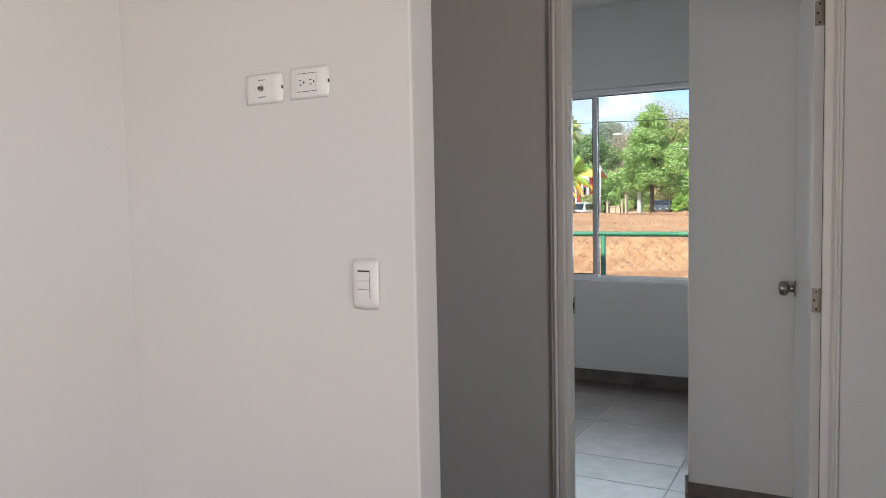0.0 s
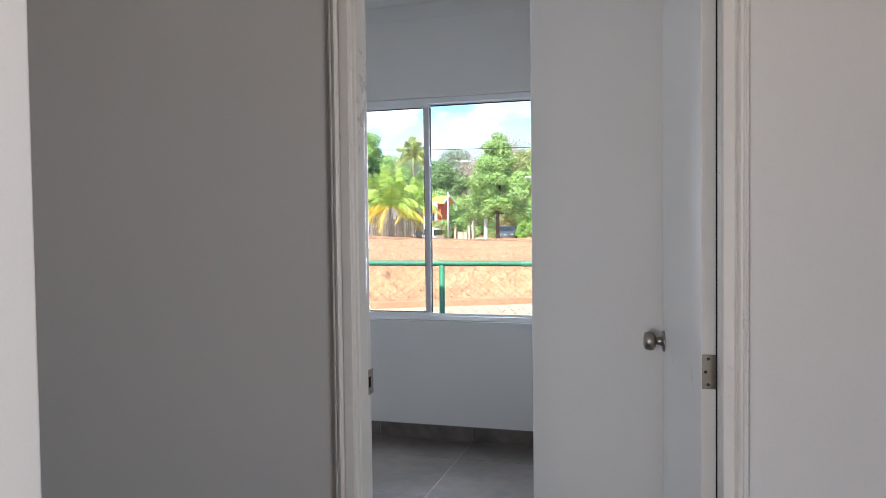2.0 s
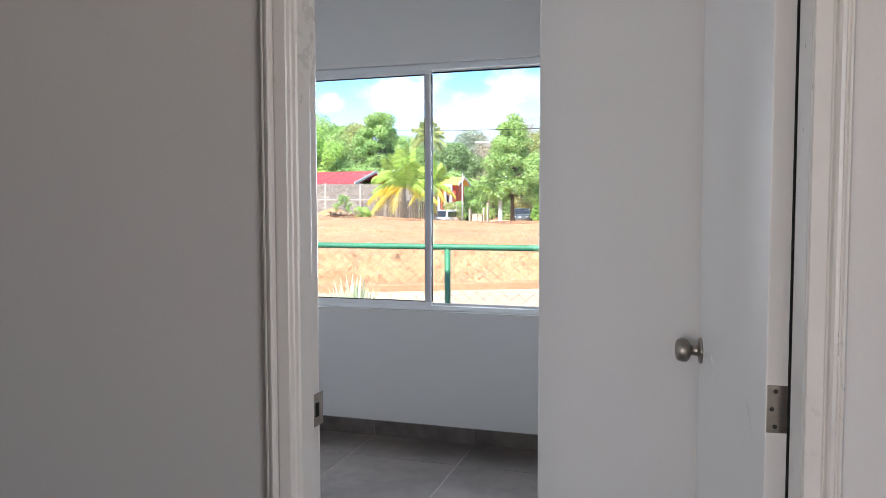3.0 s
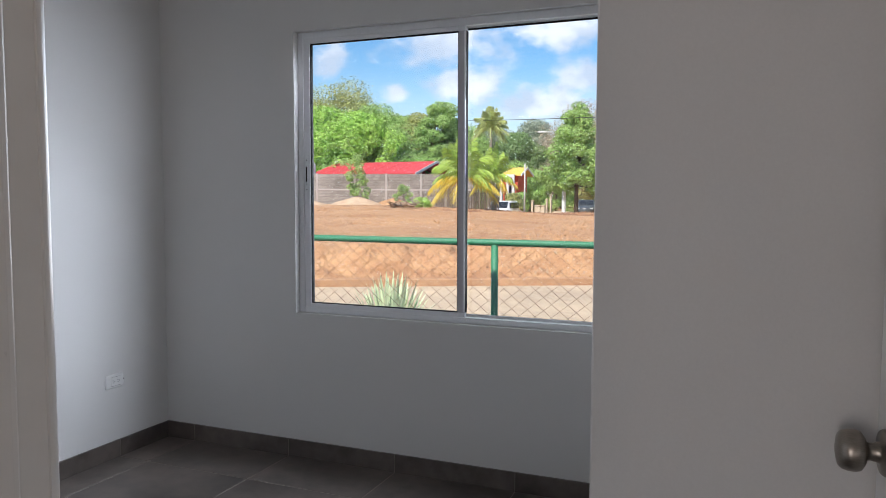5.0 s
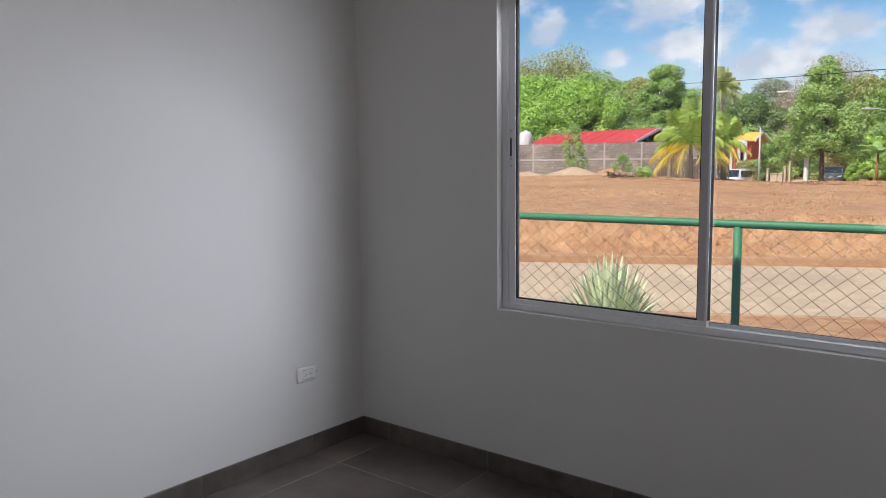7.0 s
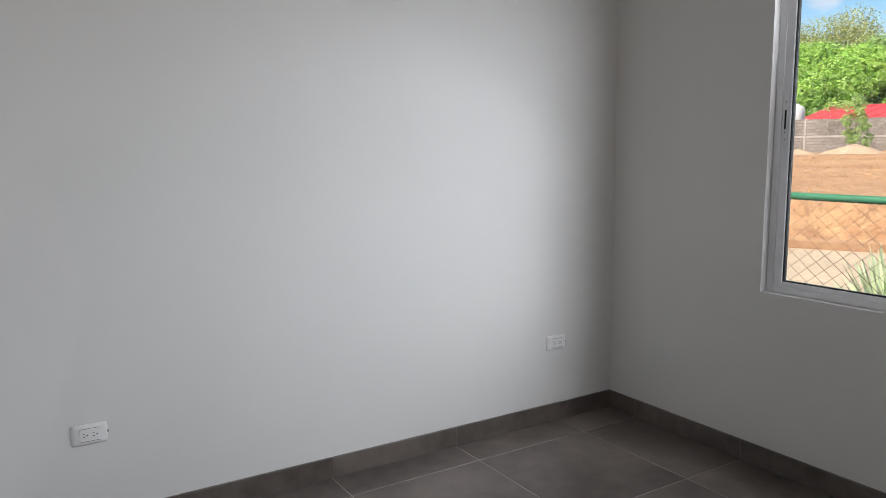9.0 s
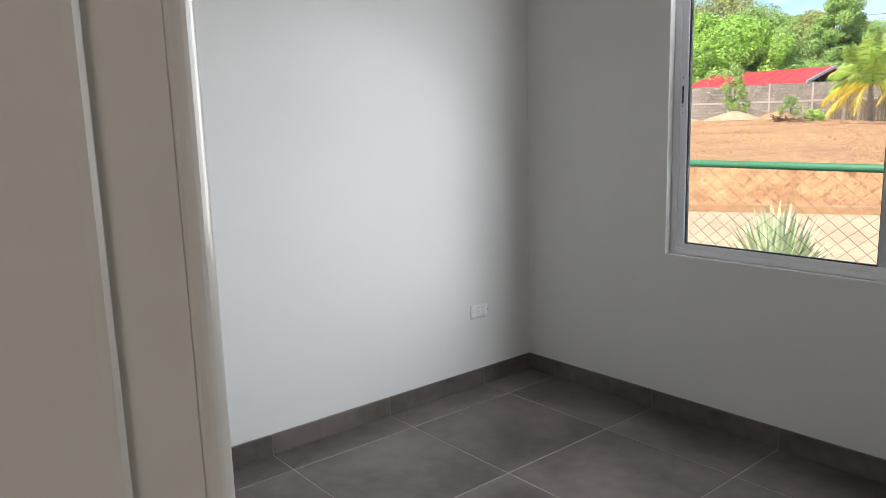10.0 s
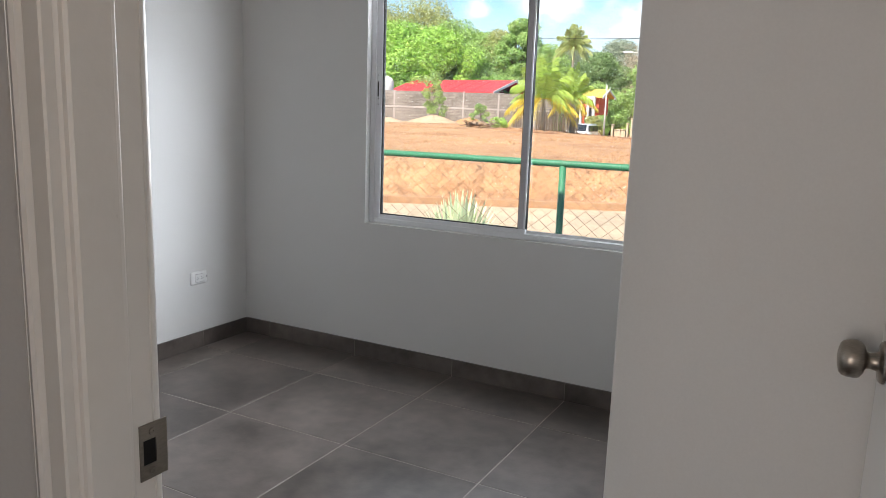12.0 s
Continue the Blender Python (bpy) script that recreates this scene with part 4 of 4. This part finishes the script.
wall_run("block_wall", at(43, 60), at(19.9, 54.6), 2.26, 0.78, BLOCK, "weathered grey concrete block boundary wall with columns", posts=9)
wall_run("block_wall", at(7.95, 45), at(5.9, 45.6), 2.05, 0.12, BLOCK, "grey block shell wall of an unfinished building")
wall_run("block_wall", at(6.0, 44.2), at(-2.0, 44.6), 1.85, 0.12, BLOCK, "grey block shell wall of an unfinished building", posts=4)


def paling():
    """Rough upright boards of uneven height below the palms."""
    rnd = random.Random(15)
    p0, p1 = at(23.0, 52.5), at(17.9, 53.5)
    d = p1 - p0
    f = empty("paling_fence", tuple(grounded(p0)), math.degrees(math.atan2(d.y, d.x)))
    x, ln = 0.0, math.hypot(d.x, d.y)
    for z in (0.35, 0.95):
        part("rail", boxes(((0, 0.03, z), (ln, 0.07, z + 0.08))), BARK, f)
    while x < ln:
        w, h = rnd.uniform(0.07, 0.13), rnd.uniform(1.05, 1.5)
        part("board", boxes(((x, -0.02, -0.3), (x + w, 0.03, h)), bevel=0.006), rnd.choice((BARK, BARK, PALEBARK)), f)
        x += w + rnd.uniform(0.02, 0.09)
    tagged(f, "weathered dark wooden paling below the palms", "fence")


paling()


def gabled(name, p0, p1, depth, eave, ridge, base, wall_mat, roof_mat, label):
    """A house whose long side runs from p0 to p1; the roof has thickness, a ridge and white bargeboards."""
    d = p1 - p0
    ln = math.hypot(d.x, d.y)
    h = empty(name, (p0.x, p0.y, base), math.degrees(math.atan2(d.y, d.x)))
    e, r = eave - base, ridge - base
    part("wall", boxes(((0, 0, -0.6), (ln, depth, e - 0.02))), wall_mat, h)
    bm = bmesh.new()
    o = 0.5
    prof = [(-o, e - 0.12), (depth / 2, r), (depth + o, e - 0.12), (depth + o, e - 0.02), (depth / 2, r + 0.10), (-o, e - 0.02)]
    ends = []
    for x in (-o, ln + o):
        ends.append([bm.verts.new((x, y, z)) for y, z in prof])
    a, b = ends
    for i in range(6):
        bm.faces.new((a[i], a[(i + 1) % 6], b[(i + 1) % 6], b[i]))
    for q in ends:
        bm.faces.new((q[0], q[1], q[4], q[5]))
        bm.faces.new((q[1], q[2], q[3], q[4]))
    roof = part("roof", bm, roof_mat, h)
    for i, (y0, z0, y1, z1) in enumerate(((-o, e - 0.02, depth / 2, r + 0.10), (depth + o, e - 0.02, depth / 2, r + 0.10))):
        bm = bmesh.new()
        vs = [(ln + o, y0, z0 - 0.16), (ln + o, y1, z1 - 0.16), (ln + o, y1, z1 + 0.05), (ln + o, y0, z0 + 0.05)]
        f0 = [bm.verts.new((x + 0.004, y, z)) for x, y, z in vs]
        f1 = [bm.verts.new((x + 0.08, y, z)) for x, y, z in vs]
        bm.faces.new(f0)
        bm.faces.new(f1[::-1])
        for k in range(4):
            bm.faces.new((f0[k], f0[(k + 1) % 4], f1[(k + 1) % 4], f1[k]))
        part("bargeboard", bm, WHITEP, roof, "white bargeboard")
    # roof seams
    for k in range(1, int(ln / 1.1)):
        bm = bmesh.new()
        x = k * 1.1
        tube(bm, [(x, -o, e - 0.01), (x, depth / 2, r + 0.11)], 0.015, 4)
        part("seam", bm, roof_mat, roof)
    tagged(h, label, "house")
    return h, ln, e


def house_window(h, x, z, w=1.1, hh=1.0, dark=CARG):
    fr = part("window", boxes(((x, -0.06, z), (x + w, -0.003, z + hh)), bevel=0.01), WHITEP, h)
    part("pane", boxes(((x + 0.08, -0.075, z + 0.08), (x + w - 0.08, -0.061, z + hh - 0.08))), dark, fr)


wall_run("white_wall", at(38, 63), at(32.9, 64.5), 3.0, 0.75, WHITEP, "white rendered wall behind the block wall")
hh, ln, e = gabled("house", at(23.9, 64.5), at(22.3, 64.0), 4.0, 3.15, 3.75, 0.75, WHITEP, REDROOF, "small white annex with a red metal roof")
house_window(hh, 0.5, 1.0, 0.8, 0.9)
hh, ln, e = gabled("house", at(31.9, 64.7), at(24.65, 59.6), 6.5, 3.28, 4.28, 0.75, WHITEP, REDROOF, "low house with a red metal roof and white bargeboards")
for x in (1.4, 4.2, 6.6):
    house_window(hh, x, 0.9)
hh, ln, e = gabled("house", at(17.65, 74), at(16.5, 73.4), 2.4, 3.6, 4.25, 0.6, REDW, YELLOWR, "orange red house with a yellow roof and white columns")
for x in (0.1, 0.8, 1.4):
    part("column", boxes(((x, -1.1, -0.5), (x + 0.22, -0.88, e))), WHITEP, hh)
part("porch_beam", boxes(((0.1, -1.15, e - 0.3), (ln - 0.1, -0.85, e - 0.01))), WHITEP, hh)
house_window(hh, 0.35, 0.9, 0.6, 1.1)
hh, ln, e = gabled("house", at(7.3, 50), at(-2.0, 49.5), 5.5, 2.15, 2.75, 0.15, BLOCK, PINKROOF, "low outbuilding with a pinkish red metal roof")

bm = bmesh.new()
lathe(bm, [(0.0, 0), (0.52, 0.02), (0.55, 0.1), (0.55, 0.9), (0.42, 1.15), (0.16, 1.25), (0.14, 1.33), (0.0, 1.34)][1:], Matrix.Identity(4), 20)
tank = part("water_tank", bm, WHITEP, smooth=True)
tank.location = at(32.6, 62, 3.05)
tagged(tank, "white plastic water tank on a block stand", "water tank")
part("stand", boxes(((-0.6, -0.6, -3.2), (0.6, 0.6, -0.01))), BLOCK, tank)

GATEM = surf("cream_render", (0.60, 0.50, 0.36), 0.85, other=(0.48, 0.39, 0.27), fine=8, coarse=0.9)
# pale gate posts and low fence by the street
for az, w, hgt in ((15.35, 0.16, 1.15), (14.95, 0.5, 0.75), (14.6, 0.5, 0.75), (14.25, 0.16, 1.3), (13.95, 0.14, 1.7)):
    p = grounded(at(az, 66))
    g = part("gate_pillar", boxes(((-w / 2, -0.2, -0.3), (w / 2, 0.2, hgt)), ((-w / 2 - 0.05, -0.25, hgt), (w / 2 + 0.05, 0.25, hgt + 0.1)), bevel=0.02), GATEM)
    g.location = p
    tagged(g, "pale rendered gate pillar with a flat cap", "pillar", group="gate pillars")


# ---- poles and cable ----
def lamp_post(foot, height, arm, side, label, white=0.0, r=0.09):
    p = empty("street_lamp", tuple(foot))
    bm = bmesh.new()
    tube(bm, [(0, 0, -0.3), (0, 0, height)], [r * 1.3, r * 0.8], 10)
    part("pole", bm, POLEM, p, smooth=True)
    if white:
        bm = bmesh.new()
        tube(bm, [(0, 0, 0), (0, 0, white)], [r * 1.45, r * 1.35], 12)
        part("painted_base", bm, WHITEP, p, "white painted base")
    if arm:
        bm = bmesh.new()
        tube(bm, [(0, 0, height - 0.25), (side * arm * 0.5, 0, height - 0.02), (side * arm, 0, height + 0.08)], 0.035, 6)
        part("arm", bm, POLEM, p)
        part("lamp_head", boxes(((min(side * arm, side * (arm + 0.7)), -0.14, height + 0.02), (max(side * arm, side * (arm + 0.7)), 0.14, height + 0.16)), bevel=0.04), LAMPG, p)
    tagged(p, label, "street lamp" if arm else "pole")
    return p


lamp_post(grounded(at(12.95, 55.5)), 6.2, 1.3, -1, "street lamp on a pole with a white painted base", white=1.9, r=0.11)
lamp_post(grounded(at(8.1, 76)), 6.3, 1.6, -1, "street lamp on a pale pole above the trees", r=0.09)
lamp_post(grounded(at(4.9, 86)), 5.8, 0.0, 1, "plain pale utility pole", r=0.09).name = "utility_pole"
lamp_post(grounded(at(15.95, 54)), 3.8, 0.0, 1, "thin pale utility pole", r=0.06).name = "utility_pole"
bm = bmesh.new()
a, p2 = at(21.4, 92, 10.85), at(3.6, 32, 4.92)
b = p2 + (p2 - a) * 0.3
tube(bm, [a.lerp(b, t) - Vector((0, 0, 4 * 0.15 * t * (1 - t))) for t in [i / 24 for i in range(25)]], 0.022, 5)
c = part("overhead_cable", bm, CABLE)
tagged(c, "thin black overhead cable crossing the sky", "cable")
for end, nm in ((a, "utility_pole"), (b, "utility_pole")):
    g = grounded(end)
    lamp_post(g, end.z - g.z + 0.4, 0.0, 1, "tall pale utility pole carrying the cable", r=0.11).name = nm


# ---- vehicles ----
def vehicle(name, foot, rz, length, width, outline, glass, paint, label):
    """outline: side view of the body (x, z); glass: side windows as (x0, x1, z0, z1)."""
    v = empty(name, tuple(foot), rz)
    bm = bmesh.new()
    k = len(outline)
    mid = max(z for _, z in outline)
    def ring(y, inset):
        return [bm.verts.new((x * (1 - inset * 0.02), y * (1 - 0.16 * max(0, (z - 0.9) / max(0.1, mid - 0.9))), z)) for x, z in outline]
    a, b = ring(-width / 2, 0), ring(width / 2, 0)
    for i in range(k):
        bm.faces.new((a[i], a[(i + 1) % k], b[(i + 1) % k], b[i]))
    bm.faces.new(a[::-1])
    bm.faces.new(b)
    bmesh.ops.bevel(bm, geom=list(bm.edges), offset=0.04, segments=2, affect="EDGES")
    body = part("body", bm, paint, v, smooth=True)
    for x0, x1, z0, z1 in glass:
        for s in (-1, 1):
            y = s * width / 2 * (1 - 0.10)
            part("side_window", boxes(((x0, min(y, y + s * 0.12), z0), (x1, max(y, y + s * 0.12), z1)), bevel=0.02), CARG, body)
    for x in (-length * 0.31, length * 0.31):
        for s in (-1, 1):
            bm = bmesh.new()
            lathe(bm, [(0.19, -0.11), (0.33, -0.11), (0.36, -0.06), (0.36, 0.06), (0.33, 0.11), (0.19, 0.11)], pose(x, s * (width / 2 - 0.06), 0.36, 90, 0, 0), 18)
            w = part("wheel", bm, RUBBER, v)
            bm = bmesh.new()
            lathe(bm, [(0.01, -0.115), (0.20, -0.112), (0.20, 0.112), (0.01, 0.115)], pose(x, s * (width / 2 - 0.06), 0.36, 90, 0, 0), 14)
            part("rim", bm, LAMPG, w)
    for s in (-1, 1):
        for x, m_ in ((-length / 2, WHITEP), (length / 2, REDW)):
            part("headlight" if x < 0 else "tail_light", boxes(((x - 0.03, s * width * 0.36 - 0.14, 0.72), (x + 0.05, s * width * 0.36 + 0.14, 0.90)), bevel=0.02), LAMPG if x < 0 else REDW, body)
    (xa, za), (xb, zb) = outline[3], outline[4]
    bm = bmesh.new()
    lift = Vector((-(zb - za), 0, xb - xa)).normalized() * 0.012
    rim = [Vector((xa + (xb - xa) * t, q * width * 0.5 * k, za + (zb - za) * t)) for t, q, k in ((0.12, -1, 0.86), (0.12, 1, 0.86), (0.90, 1, 0.78), (0.90, -1, 0.78))]
    low, top = [bm.verts.new(p - lift) for p in rim], [bm.verts.new(p + lift) for p in rim]
    bm.faces.new(low[::-1])
    bm.faces.new(top)
    for k in range(4):
        bm.faces.new((low[k], low[(k + 1) % 4], top[(k + 1) % 4], top[k]))
    part("windscreen", bm, CARG, body)
    part("grille", boxes(((-length / 2 - 0.025, -width * 0.24, 0.62), (-length / 2 + 0.03, width * 0.24, 0.86)), bevel=0.01), RUBBER, body)
    tagged(v, label, "vehicle")
    return v


VAN = [(-2.2, 0.35), (-2.25, 0.80), (-2.0, 1.0), (-1.35, 1.12), (-0.75, 1.72), (1.9, 1.75), (2.2, 1.15), (2.22, 0.35)]
PICKUP = [(-2.5, 0.40), (-2.55, 0.85), (-2.3, 1.02), (-1.2, 1.10), (-0.65, 1.70), (0.75, 1.72), (0.95, 1.12), (2.5, 1.10), (2.52, 0.42)]
vehicle("car", grounded(at(17.65, 57)) - Vector((0, 0, 0.50)), 93, 4.4, 1.62, VAN, [(-0.75, 0.35, 1.16, 1.60), (0.45, 1.75, 1.16, 1.60)], CARW, "white estate car parked beyond the field")
vehicle("pickup_truck", grounded(at(11.25, 76)) - Vector((0, 0, 0.35)), 97, 5.0, 1.75, PICKUP, [(-0.62, 0.02, 1.16, 1.60), (0.08, 0.72, 1.16, 1.60)], CARD, "dark grey pickup truck parked under the tree")


# ---- field clutter ----
def heap(name, foot, r, h, material, label, seed, category):
    rnd = random.Random(seed)
    vs, fs, n, m_ = [], [], 28, 9
    for i in range(m_ + 1):
        for j in range(n):
            a, t = 2 * math.pi * j / n, i / m_
            k = r * t * (1 + 0.25 * noise.noise((math.cos(a) * 1.5 + seed, math.sin(a) * 1.5, 0)))
            z = h * (1 - t * t * (3 - 2 * t)) + noise.noise((math.cos(a) * t * 4 + seed, math.sin(a) * t * 4, 2)) * h * 0.25 * (1 - t * 0.6) - 0.12 * t
            vs.append((math.cos(a) * k, math.sin(a) * k, z))
    for i in range(m_):
        for j in range(n):
            fs.append((i * n + j, i * n + (j + 1) % n, (i + 1) * n + (j + 1) % n, (i + 1) * n + j))
    ob = link(name, mesh_from(name, vs, fs), material)
    ob.location = foot
    tagged(ob, label, category)


PALEEARTH = surf("pale_earth", (0.56, 0.40, 0.26), 0.95, other=(0.44, 0.29, 0.18), fine=3, coarse=0.5, bump=0.03)
heap("earth_heap", grounded(at(29.0, 50)), 2.4, 0.52, PALEEARTH, "heap of pale earth before the block wall", 2, "earth heap")
heap("earth_heap", grounded(at(26.2, 51)), 1.6, 0.45, EARTH, "low heap of reddish earth in the field", 5, "earth heap")
heap("earth_heap", grounded(at(32.5, 48)), 1.8, 0.30, PALEEARTH, "heap of pale earth before the block wall", 8, "earth heap")
STUMPW = surf("weathered_root_wood", (0.40, 0.28, 0.18), 0.9, other=(0.22, 0.14, 0.09), fine=9, coarse=2, bump=0.02)
heap("brush_heap", grounded(at(16.75, 62)), 1.3, 0.95, STUMPW, "heap of dry brown brush beside the parked car", 12, "brush heap")
st = empty("uprooted_stump", tuple(grounded(at(25.4, 42))))
rnd = random.Random(6)
bm = bmesh.new()
tube(bm, [(-0.8, 0, 0.02), (-0.3, 0.05, 0.20), (0.2, 0, 0.24), (0.65, 0.1, 0.12)], [0.07, 0.13, 0.16, 0.06], 9)
part("log", bm, STUMPW, st, smooth=True)
for k in range(38):
    bm = bmesh.new()
    a = rnd.uniform(0, 6.28)
    d = Vector((math.cos(a), math.sin(a), rnd.uniform(-0.1, 0.5)))
    o = Vector((rnd.uniform(-0.8, 0.7), rnd.uniform(-0.2, 0.2), 0.16))
    tube(bm, [o, o + d * rnd.uniform(0.2, 0.35), o + d * rnd.uniform(0.42, 0.75) + Vector((0, 0, rnd.uniform(-0.2, 0.2)))], [0.05, 0.03, 0.008], 5)
    part("root", bm, STUMPW if k % 3 else BARK, st)
tagged(st, "uprooted tree stump with tangled roots on the field", "tree stump")
tree("shrub", grounded(at(25.35, 42.7)), 1.35, 0.6, "mid", "small green shrub beside the uprooted stump", 81, clumps=16, count=1500, size=0.05, bare=0.1, trunk=0.03, category="shrub")
tree("shrub", grounded(at(24.0, 44)), 0.55, 0.7, "bright", "low green weeds in the field", 82, clumps=10, count=800, size=0.07, bare=0.1, trunk=0.02, category="shrub")
tree("shrub", grounded(at(5.0, 43)), 0.7, 0.9, "bright", "low green weeds before the block wall", 83, clumps=9, count=300, size=0.10, bare=0.1, trunk=0.02, category="shrub")


def strewn(name, count, u0, u1, n0, n1, size, material, label, category, seed, tall):
    """Loose stuff on the field: clods are small rough lumps, straw is thin blades."""
    r = random.Random(seed)
    vs, fs = [], []
    for _ in range(count):
        n = n0 + (n1 - n0) * r.random() ** 1.7
        u = r.uniform(u0, u1)
        if noise.noise((u * 0.3, n * 0.3, seed)) < -0.05:
            continue
        p = RU * u + RN * n
        z = land(u, n)
        s = size * r.uniform(0.4, 1.6) * (1 + (n - n0) * 0.03)
        i = len(vs)
        if tall:
            a = r.uniform(0, 6.28)
            w = s * 0.16
            vs += [(p.x - w * math.cos(a), p.y - w * math.sin(a), z - 0.01), (p.x + w * math.cos(a), p.y + w * math.sin(a), z - 0.01), (p.x + r.uniform(-s, s), p.y + r.uniform(-s, s), z + s * r.uniform(0.2, 0.9))]
            fs.append((i, i + 1, i + 2))
        else:
            q = [(1, 0, 0), (0, 1, 0), (-1, 0, 0), (0, -1, 0)]
            vs += [(p.x + x * s * r.uniform(.6, 1.2), p.y + y * s * r.uniform(.6, 1.2), z - 0.02) for x, y, _ in q] + [(p.x + r.uniform(-.3, .3) * s, p.y + r.uniform(-.3, .3) * s, z + s * r.uniform(0.5, 1.0))]
            fs += [(i, i + 1, i + 4), (i + 1, i + 2, i + 4), (i + 2, i + 3, i + 4), (i + 3, i, i + 4)]
    ob = link(name, mesh_from(name, vs, fs), material)
    tagged(ob, label, category, kind="stuff")


strewn("clods", 16000, -16, 22, 10.8, 40, 0.04, EARTH, "loose clods of reddish earth over the bank and field", "clods", 1, False)
strewn("clods", 2600, -8, 12, 10.9, 13.0, 0.030, PALEEARTH, "pale stones and clods on the cut bank", "clods", 3, False)
strewn("dry_grass", 80000, -22, 26, 12.2, 46, 0.034, STRAW, "thin dry straw scattered over the scraped field", "dry grass", 2, True)
strewn("clods", 9000, -12, 16, 10.85, 12.5, 0.013, DARKEARTH, "dark moist clods and roots on the cut bank", "clods", 6, False)
strewn("clods", 3600, 4, 24, 36, 50, 0.06, DARKEARTH, "dark turned soil along the far edge of the field", "clods", 7, False)
strewn("gravel", 1500, -10, 12, 4.0, 5.95, 0.018, PALEEARTH, "small stones on the roadside earth", "gravel", 4, False)

# ---- far hill ----
vs, fs, n = [], [], 90
for i in range(n + 1):
    az = 60 - 90 * i / n
    for j, (d, k) in enumerate(((330, 0.0), (420, 0.75), (520, 1.0), (640, 0.6))):
        p = at(az, d)
        hgt = 16 + 12 * noise.noise((az * 0.09, 1.7, 0)) + 4 * noise.noise((az * 0.4, 5.7, 0))
        vs.append((p.x, p.y, -1 + hgt * k + noise.noise((az * 1.1, j * 3.0, 2)) * 2.0 * k))
for i in range(n):
    for j in range(3):
        fs.append((i * 4 + j, i * 4 + 4 + j, i * 4 + 5 + j, i * 4 + 1 + j))
structure(link("backdrop_hill", mesh_from("backdrop_hill", vs, fs), surf("far_woodland", (0.12, 0.16, 0.12), 0.95, other=(0.085, 0.12, 0.085), fine=0.4, coarse=0.05, bump=1.5)), "low wooded hill in the hazy distance", "hill")


# ---- pieces of the floor and skirting ----
def tile_mesh(name, w, h, d=0.009, c=0.0012):
    x, y = w / 2, h / 2
    vs = [(-x, -y, -d), (x, -y, -d), (x, y, -d), (-x, y, -d), (-x, -y, -c), (x, -y, -c), (x, y, -c), (-x, y, -c),
          (-x + c, -y + c, 0), (x - c, -y + c, 0), (x - c, y - c, 0), (-x + c, y - c, 0)]
    fs = [(3, 2, 1, 0)] + [(i, (i + 1) % 4, (i + 1) % 4 + 4, i + 4) for i in range(4)] + [(i + 4, (i + 1) % 4 + 4, (i + 1) % 4 + 8, i + 8) for i in range(4)] + [(8, 9, 10, 11)]
    me = mesh_from(name, vs, fs)
    return me


G = 0.0017
FULL = tile_mesh("floor_tile", P - 2 * G, P - 2 * G)
FULL.materials.append(TILE)


def cuts(a, b, first, pitch):
    """Joints from a up to b."""
    k0 = math.ceil((a - first) / pitch + 1e-6)
    out = [a]
    while first + k0 * pitch < b - 1e-6:
        out.append(first + k0 * pitch)
        k0 += 1
    return out + [b]


def lay(x0, x1, y0, y1):
    xs, ys = cuts(x0, x1, FX, P), cuts(y0, y1, FY, P)
    for a, b in zip(xs, xs[1:]):
        for c, e in zip(ys, ys[1:]):
            if b - a < 0.01 or e - c < 0.01:
                continue
            if abs(b - a - P) < 1e-4 and abs(e - c - P) < 1e-4:
                me = FULL
            else:
                me = tile_mesh("floor_tile", b - a - 2 * G, e - c - 2 * G)
                me.materials.append(TILE)
            ob = new("floor_tile", me)
            ob.parent = floor
            ob.location = ((a + b) / 2, (c + e) / 2, 0)


lay(0.0, BX, BY, 0.0)
lay(0.0, 3.36, DW1, BY)
lay(OPL, OPR, DW0, DW1)
lay(1.418, 5.3, -8.0, -3.777)
lay(-0.78, 5.3, -3.669, DW0)
lay(2.386, 5.3, -3.777, -3.669)

baseboard = empty("baseboard")
structure(baseboard, "dark grey porcelain tile skirting", "baseboard")
ST = 0.011


def skirting(a, b, axis, at, side, first, tall=0.088):
    """Skirting tiles from a to b along an axis, against the wall at 'at', standing out to 'side'."""
    js = cuts(a, b, first, P)
    for p, q in zip(js, js[1:]):
        if q - p < 0.012:
            continue
        w, c = (q - p) / 2 - 0.0009, 0.0010
        prof = [(0, 0.0005), (ST, 0.0005), (ST, tall - 0.0015), (ST - c, tall), (0, tall)]
        vs = [(-w, s, z) for s, z in prof] + [(w, s, z) for s, z in prof]
        fs = [(0, 1, 2, 3, 4), (9, 8, 7, 6, 5)] + [(i, i + 5, (i + 1) % 5 + 5, (i + 1) % 5) for i in range(5)]
        me = mesh_from("skirting_tile", vs, fs)
        me.materials.append(TILE)
        me.materials.append(EDGE)
        for f in me.polygons:
            if f.normal.z > 0.6 or abs(f.normal.x) > 0.9:
                f.material_index = 1
        ob = new("skirting_tile", me)
        ob.parent = baseboard
        if axis == "x":
            ob.matrix_basis = pose((p + q) / 2, at, 0) @ Matrix.Diagonal((1, side, 1, 1))
        else:
            ob.matrix_basis = pose(at, (p + q) / 2, 0, 0, 0, 90) @ Matrix.Diagonal((1, -side, 1, 1))


skirting(0.0005, BX - 0.0005, "x", 0.0, -1, FX)
skirting(DW1 + 0.0005, -ST - 0.001, "y", 0.0, 1, FY)
skirting(BY - ST, -ST - 0.001, "y", BX, -1, FY)
skirting(BX + 0.0005, 3.3595, "x", BY, -1, FX, 0.055)
skirting(0.012, OPL - 0.02, "x", DW1, 1, FX)
